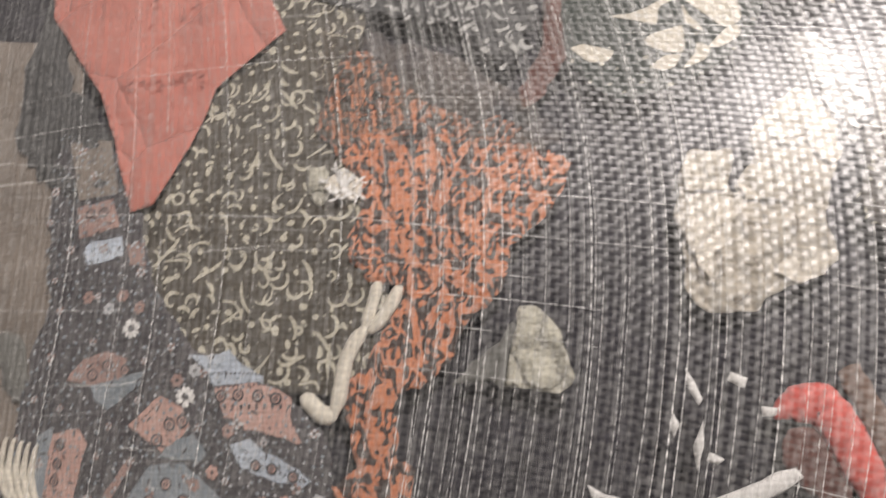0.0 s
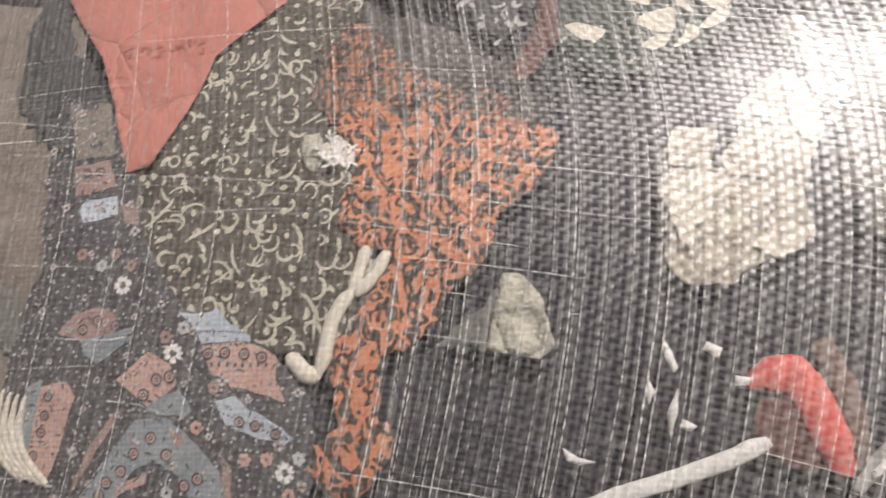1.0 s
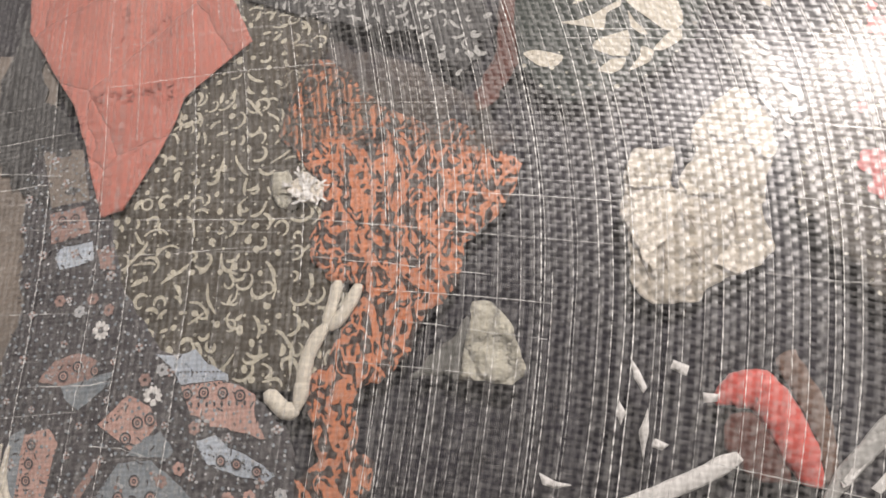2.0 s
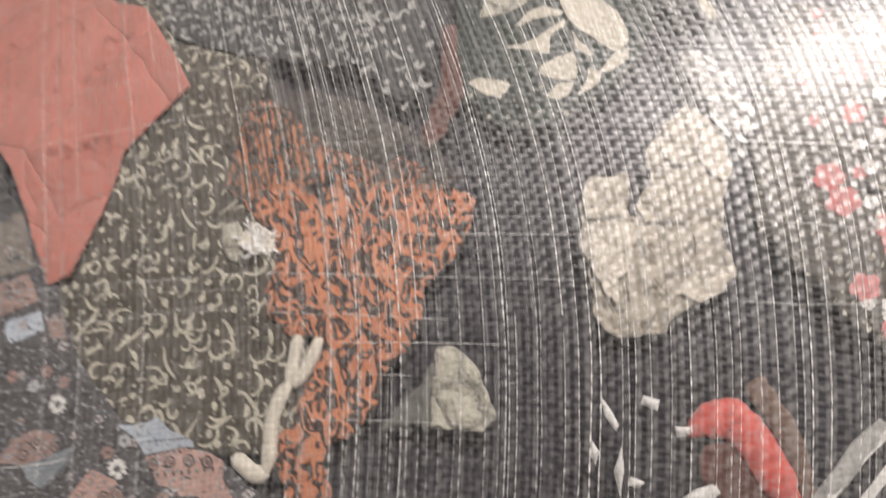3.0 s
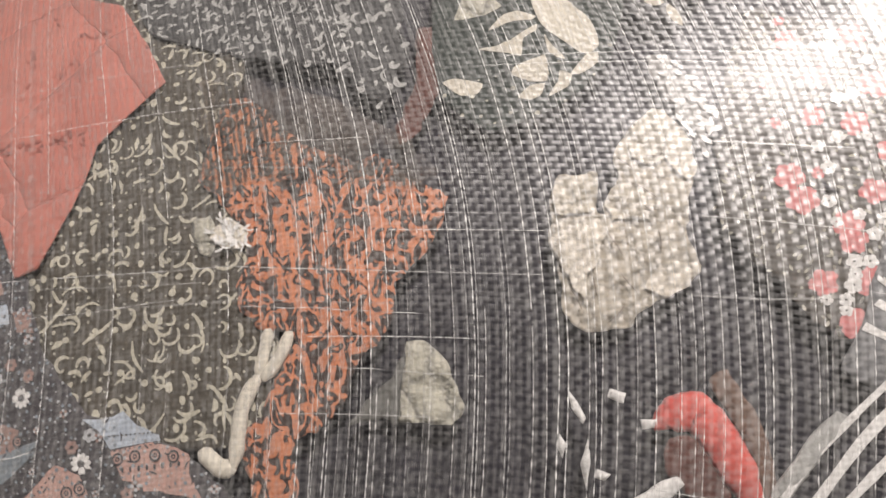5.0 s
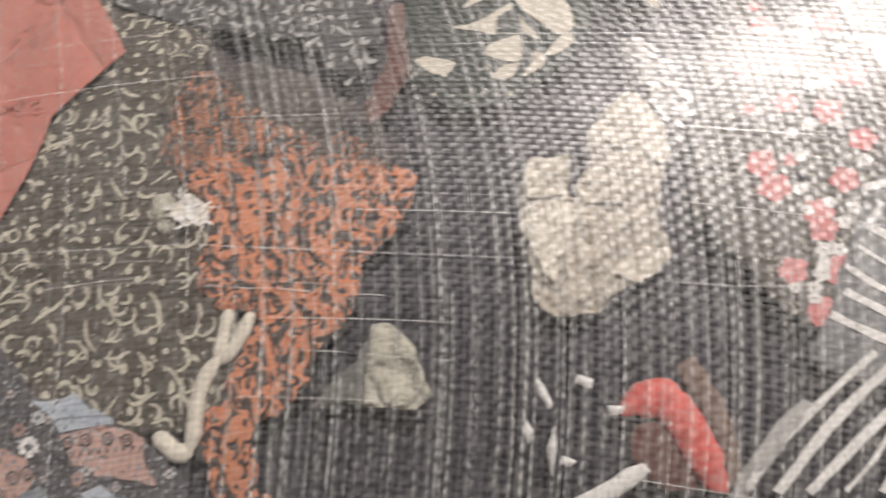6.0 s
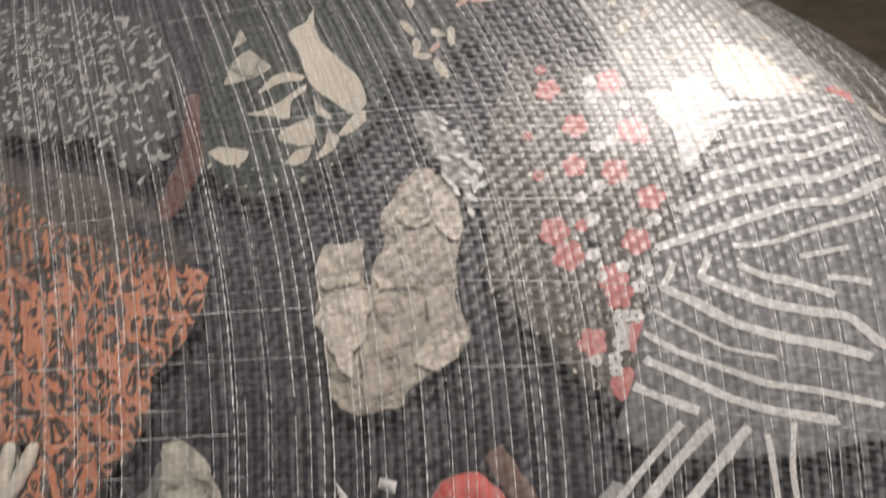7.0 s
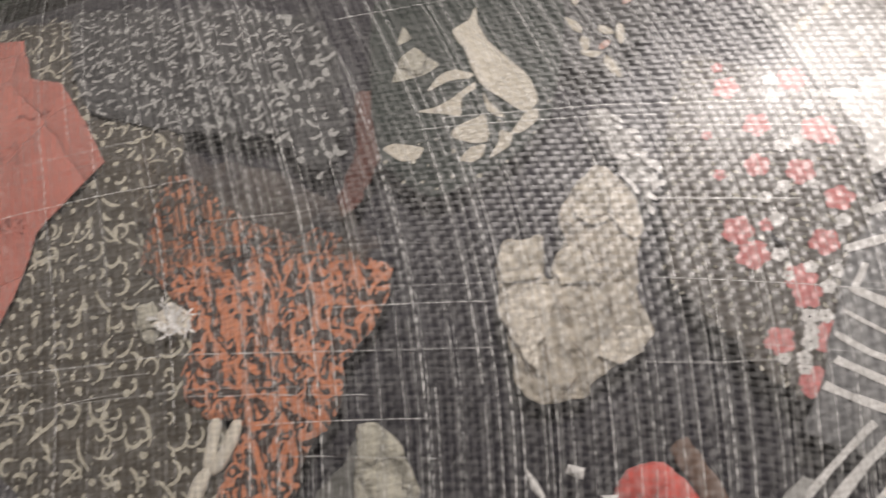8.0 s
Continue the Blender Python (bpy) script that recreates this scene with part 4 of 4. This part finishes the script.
for u, v in [(-245, -20), (-257, -13), (-167, -116), (-146, -132), (-152, -136), (-191, -101), (-182, -83), (-161, -83), (-207, -130), (-207, -58), (-198, -54), (-156, -116), (-228, -21), (-238, -14), (-140, -116), (-157, -137), (-201, -106)]:
    quilt.shapes("pink_flower_print", flower(u / 1000, v / 1000, 0.0034, 6, rng, 0.4), rng.choice((M_PINK, M_DULLPINK, M_PALEDOT)), 0.0008)
tiny = []
for u, v in scatter(quilt, 0.015, rng):
    tiny += flower(u, v, rng.uniform(0.0018, 0.0030), rng.choice((5, 6, 8)), rng, 0.36)
quilt.shapes("small_flower_print", tiny[::2], M_DULLPINK, 0.0008)
quilt.shapes("small_flower_print", tiny[1::2], M_PALEDOT, 0.00085)

# hazy grey-brown cloth, dark rag and twisted yarn at the far side
Cloth("grey_brown_scrap", [(-440, 178), (-300, 151), (-276, 105), (-278, 39), (-275, -17), (-290, -57), (-296, -110), (-300, -160), (-400, -170), (-440, -40)], 0.0056, M_TAUPE, "dull grey-brown cloth with faint folds", amp=0.0016, freq=22, seed=33, fray=0.004)
Cloth("dark_rag", [(-313, 80), (-322, 148), (-323, 207), (-304, 180), (-289, 121), (-265, 95), (-254, 59), (-255, 33), (-276, 44), (-296, 59)], 0.0030, M_GREY, "dark grey rag beside the coral cloth", amp=0.0012, freq=40, seed=36, fray=0.005)
yarn = tagged(new("yarn_hank"), "small hank of twisted cream yarn", "yarn")
for k in range(5):
    strand = roll("strand", [(x + 4.2 * k, y - 1.2 * k) for x, y in [(-300, -79), (-304, -93), (-302, -104), (-295, -114), (-290, -119), (-288, -120)]], 0.0019, 0.0028, M_YARN, "", "", 0.7, 0.3)
    strand.parent = yarn
Cloth("beige_scrap", [(-310, -26), (-296, -30), (-290, -57), (-291, -66), (-305, -57)], 0.0050, M_VEIL, "limp beige cloth scrap", seed=34, fray=0.004)

# ---- plant behind the bale; its pot and gravel stand in for a pale pillar ----
POT = (-0.485, 0.800, 0.449)
plant = tagged(new("potted_plant"), "leafy green plant behind the bale, its beige pot standing in for a pillar", "plant")
plant.location = (POT[0] - 0.10, POT[1] + 0.06, 0)
rim = POT[2] + 0.02
profile = [(0.0, 0.0), (0.105, 0.0), (0.115, 0.02), (0.165, rim - 0.05), (0.180, rim - 0.05), (0.182, rim), (0.165, rim), (0.158, rim - 0.04), (0.0, rim - 0.04)]
bm = bmesh.new()
rings = [[bm.verts.new((max(r, 0.001) * math.cos(k * 0.19635), max(r, 0.001) * math.sin(k * 0.19635), z)) for k in range(32)] for r, z in profile]
for a, b in zip(rings, rings[1:]):
    for k in range(32):
        bm.faces.new((a[k], a[(k + 1) % 32], b[(k + 1) % 32], b[k]))
part("pot", bm, M_POT, plant)
bm = bmesh.new()
bmesh.ops.create_cone(bm, cap_ends=True, segments=32, radius1=0.156, radius2=0.150, depth=0.02, matrix=Matrix.Translation((0, 0, rim - 0.03)))
part("gravel", bm, M_SOIL, plant)


def leaf_mesh(bm, base, tip, width, up):
    """A pointed leaf with a fold along its middle, arching from base to tip."""
    axis = tip - base
    side = axis.cross(up).normalized()
    rows = []
    for k in range(9):
        t = k / 8
        w = width * math.sin(math.pi * min(1, 0.06 + t * 0.94)) ** 0.8 * (1 - 0.35 * t)
        c = base + axis * t + up * (0.22 * axis.length * math.sin(math.pi * t) * 0.6)
        rows.append([bm.verts.new(c + side * w * s + up * abs(s) * w * 0.25) for s in (-0.5, -0.25, 0, 0.25, 0.5)])
    for a, b in zip(rows, rows[1:]):
        for m in range(4):
            bm.faces.new((a[m], a[m + 1], b[m + 1], b[m]))


def stem_mesh(bm, pts, r):
    prev = None
    for k, p in enumerate(pts):
        d = (pts[min(k + 1, len(pts) - 1)] - pts[max(k - 1, 0)]).normalized()
        s = d.orthogonal().normalized()
        t = d.cross(s)
        rr = r * (1 - 0.5 * k / len(pts))
        cur = [bm.verts.new(p + rr * (math.cos(a) * s + math.sin(a) * t)) for a in (0, 1.05, 2.09, 3.14, 4.19, 5.24)]
        if prev:
            for m in range(6):
                bm.faces.new((prev[m], prev[(m + 1) % 6], cur[(m + 1) % 6], cur[m]))
        prev = cur


rng = random.Random(101)
here = Vector(plant.location)
TIPS = [(-0.093, 0.783, 0.479), (0.047, 0.828, 0.462), (-0.386, 0.746, 0.494), (-0.212, 0.845, 0.473), (-0.204, 0.792, 0.506), (-0.068, 0.862, 0.510), (-0.424, 0.782, 0.532), (0.148, 0.855, 0.466), (-0.275, 0.838, 0.560)]
for tip in TIPS:
    tip = Vector(tip) - here
    root = Vector((rng.uniform(-0.05, 0.05), rng.uniform(-0.05, 0.05), rim - 0.03))
    top = root.lerp(tip, 0.55) + Vector((0, 0, 0.16))
    curve = [root.lerp(top, t).lerp(top.lerp(tip, t), t) for t in (k / 12 for k in range(13))]
    bm = bmesh.new()
    stem_mesh(bm, curve[:10], 0.0045)
    part("stem", bm, M_STEM, plant)
    bm = bmesh.new()
    leaf_mesh(bm, curve[8], tip, 0.055, Vector((rng.uniform(-0.3, 0.3), -0.35, 1)).normalized())
    part("leaf", bm, M_PLANT, plant)
    for k in (4, 6):
        bm = bmesh.new()
        way = Vector((rng.uniform(-1, 1), rng.uniform(-1, 1), rng.uniform(0.1, 0.8))).normalized() * 0.11
        leaf_mesh(bm, curve[k], curve[k] + way, 0.045, Vector((0, -0.2, 1)).normalized())
        part("leaf", bm, M_PLANT, plant)
for base, tip, width in (((-0.180, 0.760, 0.512), (0.061, 0.811, 0.471), 0.060), ((-0.316, 0.817, 0.524), (-0.192, 0.827, 0.465), 0.035), ((-0.413, 0.773, 0.481), (-0.366, 0.840, 0.534), 0.022)):
    bm = bmesh.new()
    leaf_mesh(bm, Vector(base) - here, Vector(tip) - here, width, Vector((0, -0.6, 0.8)))
    part("leaf", bm, M_PLANT, plant)
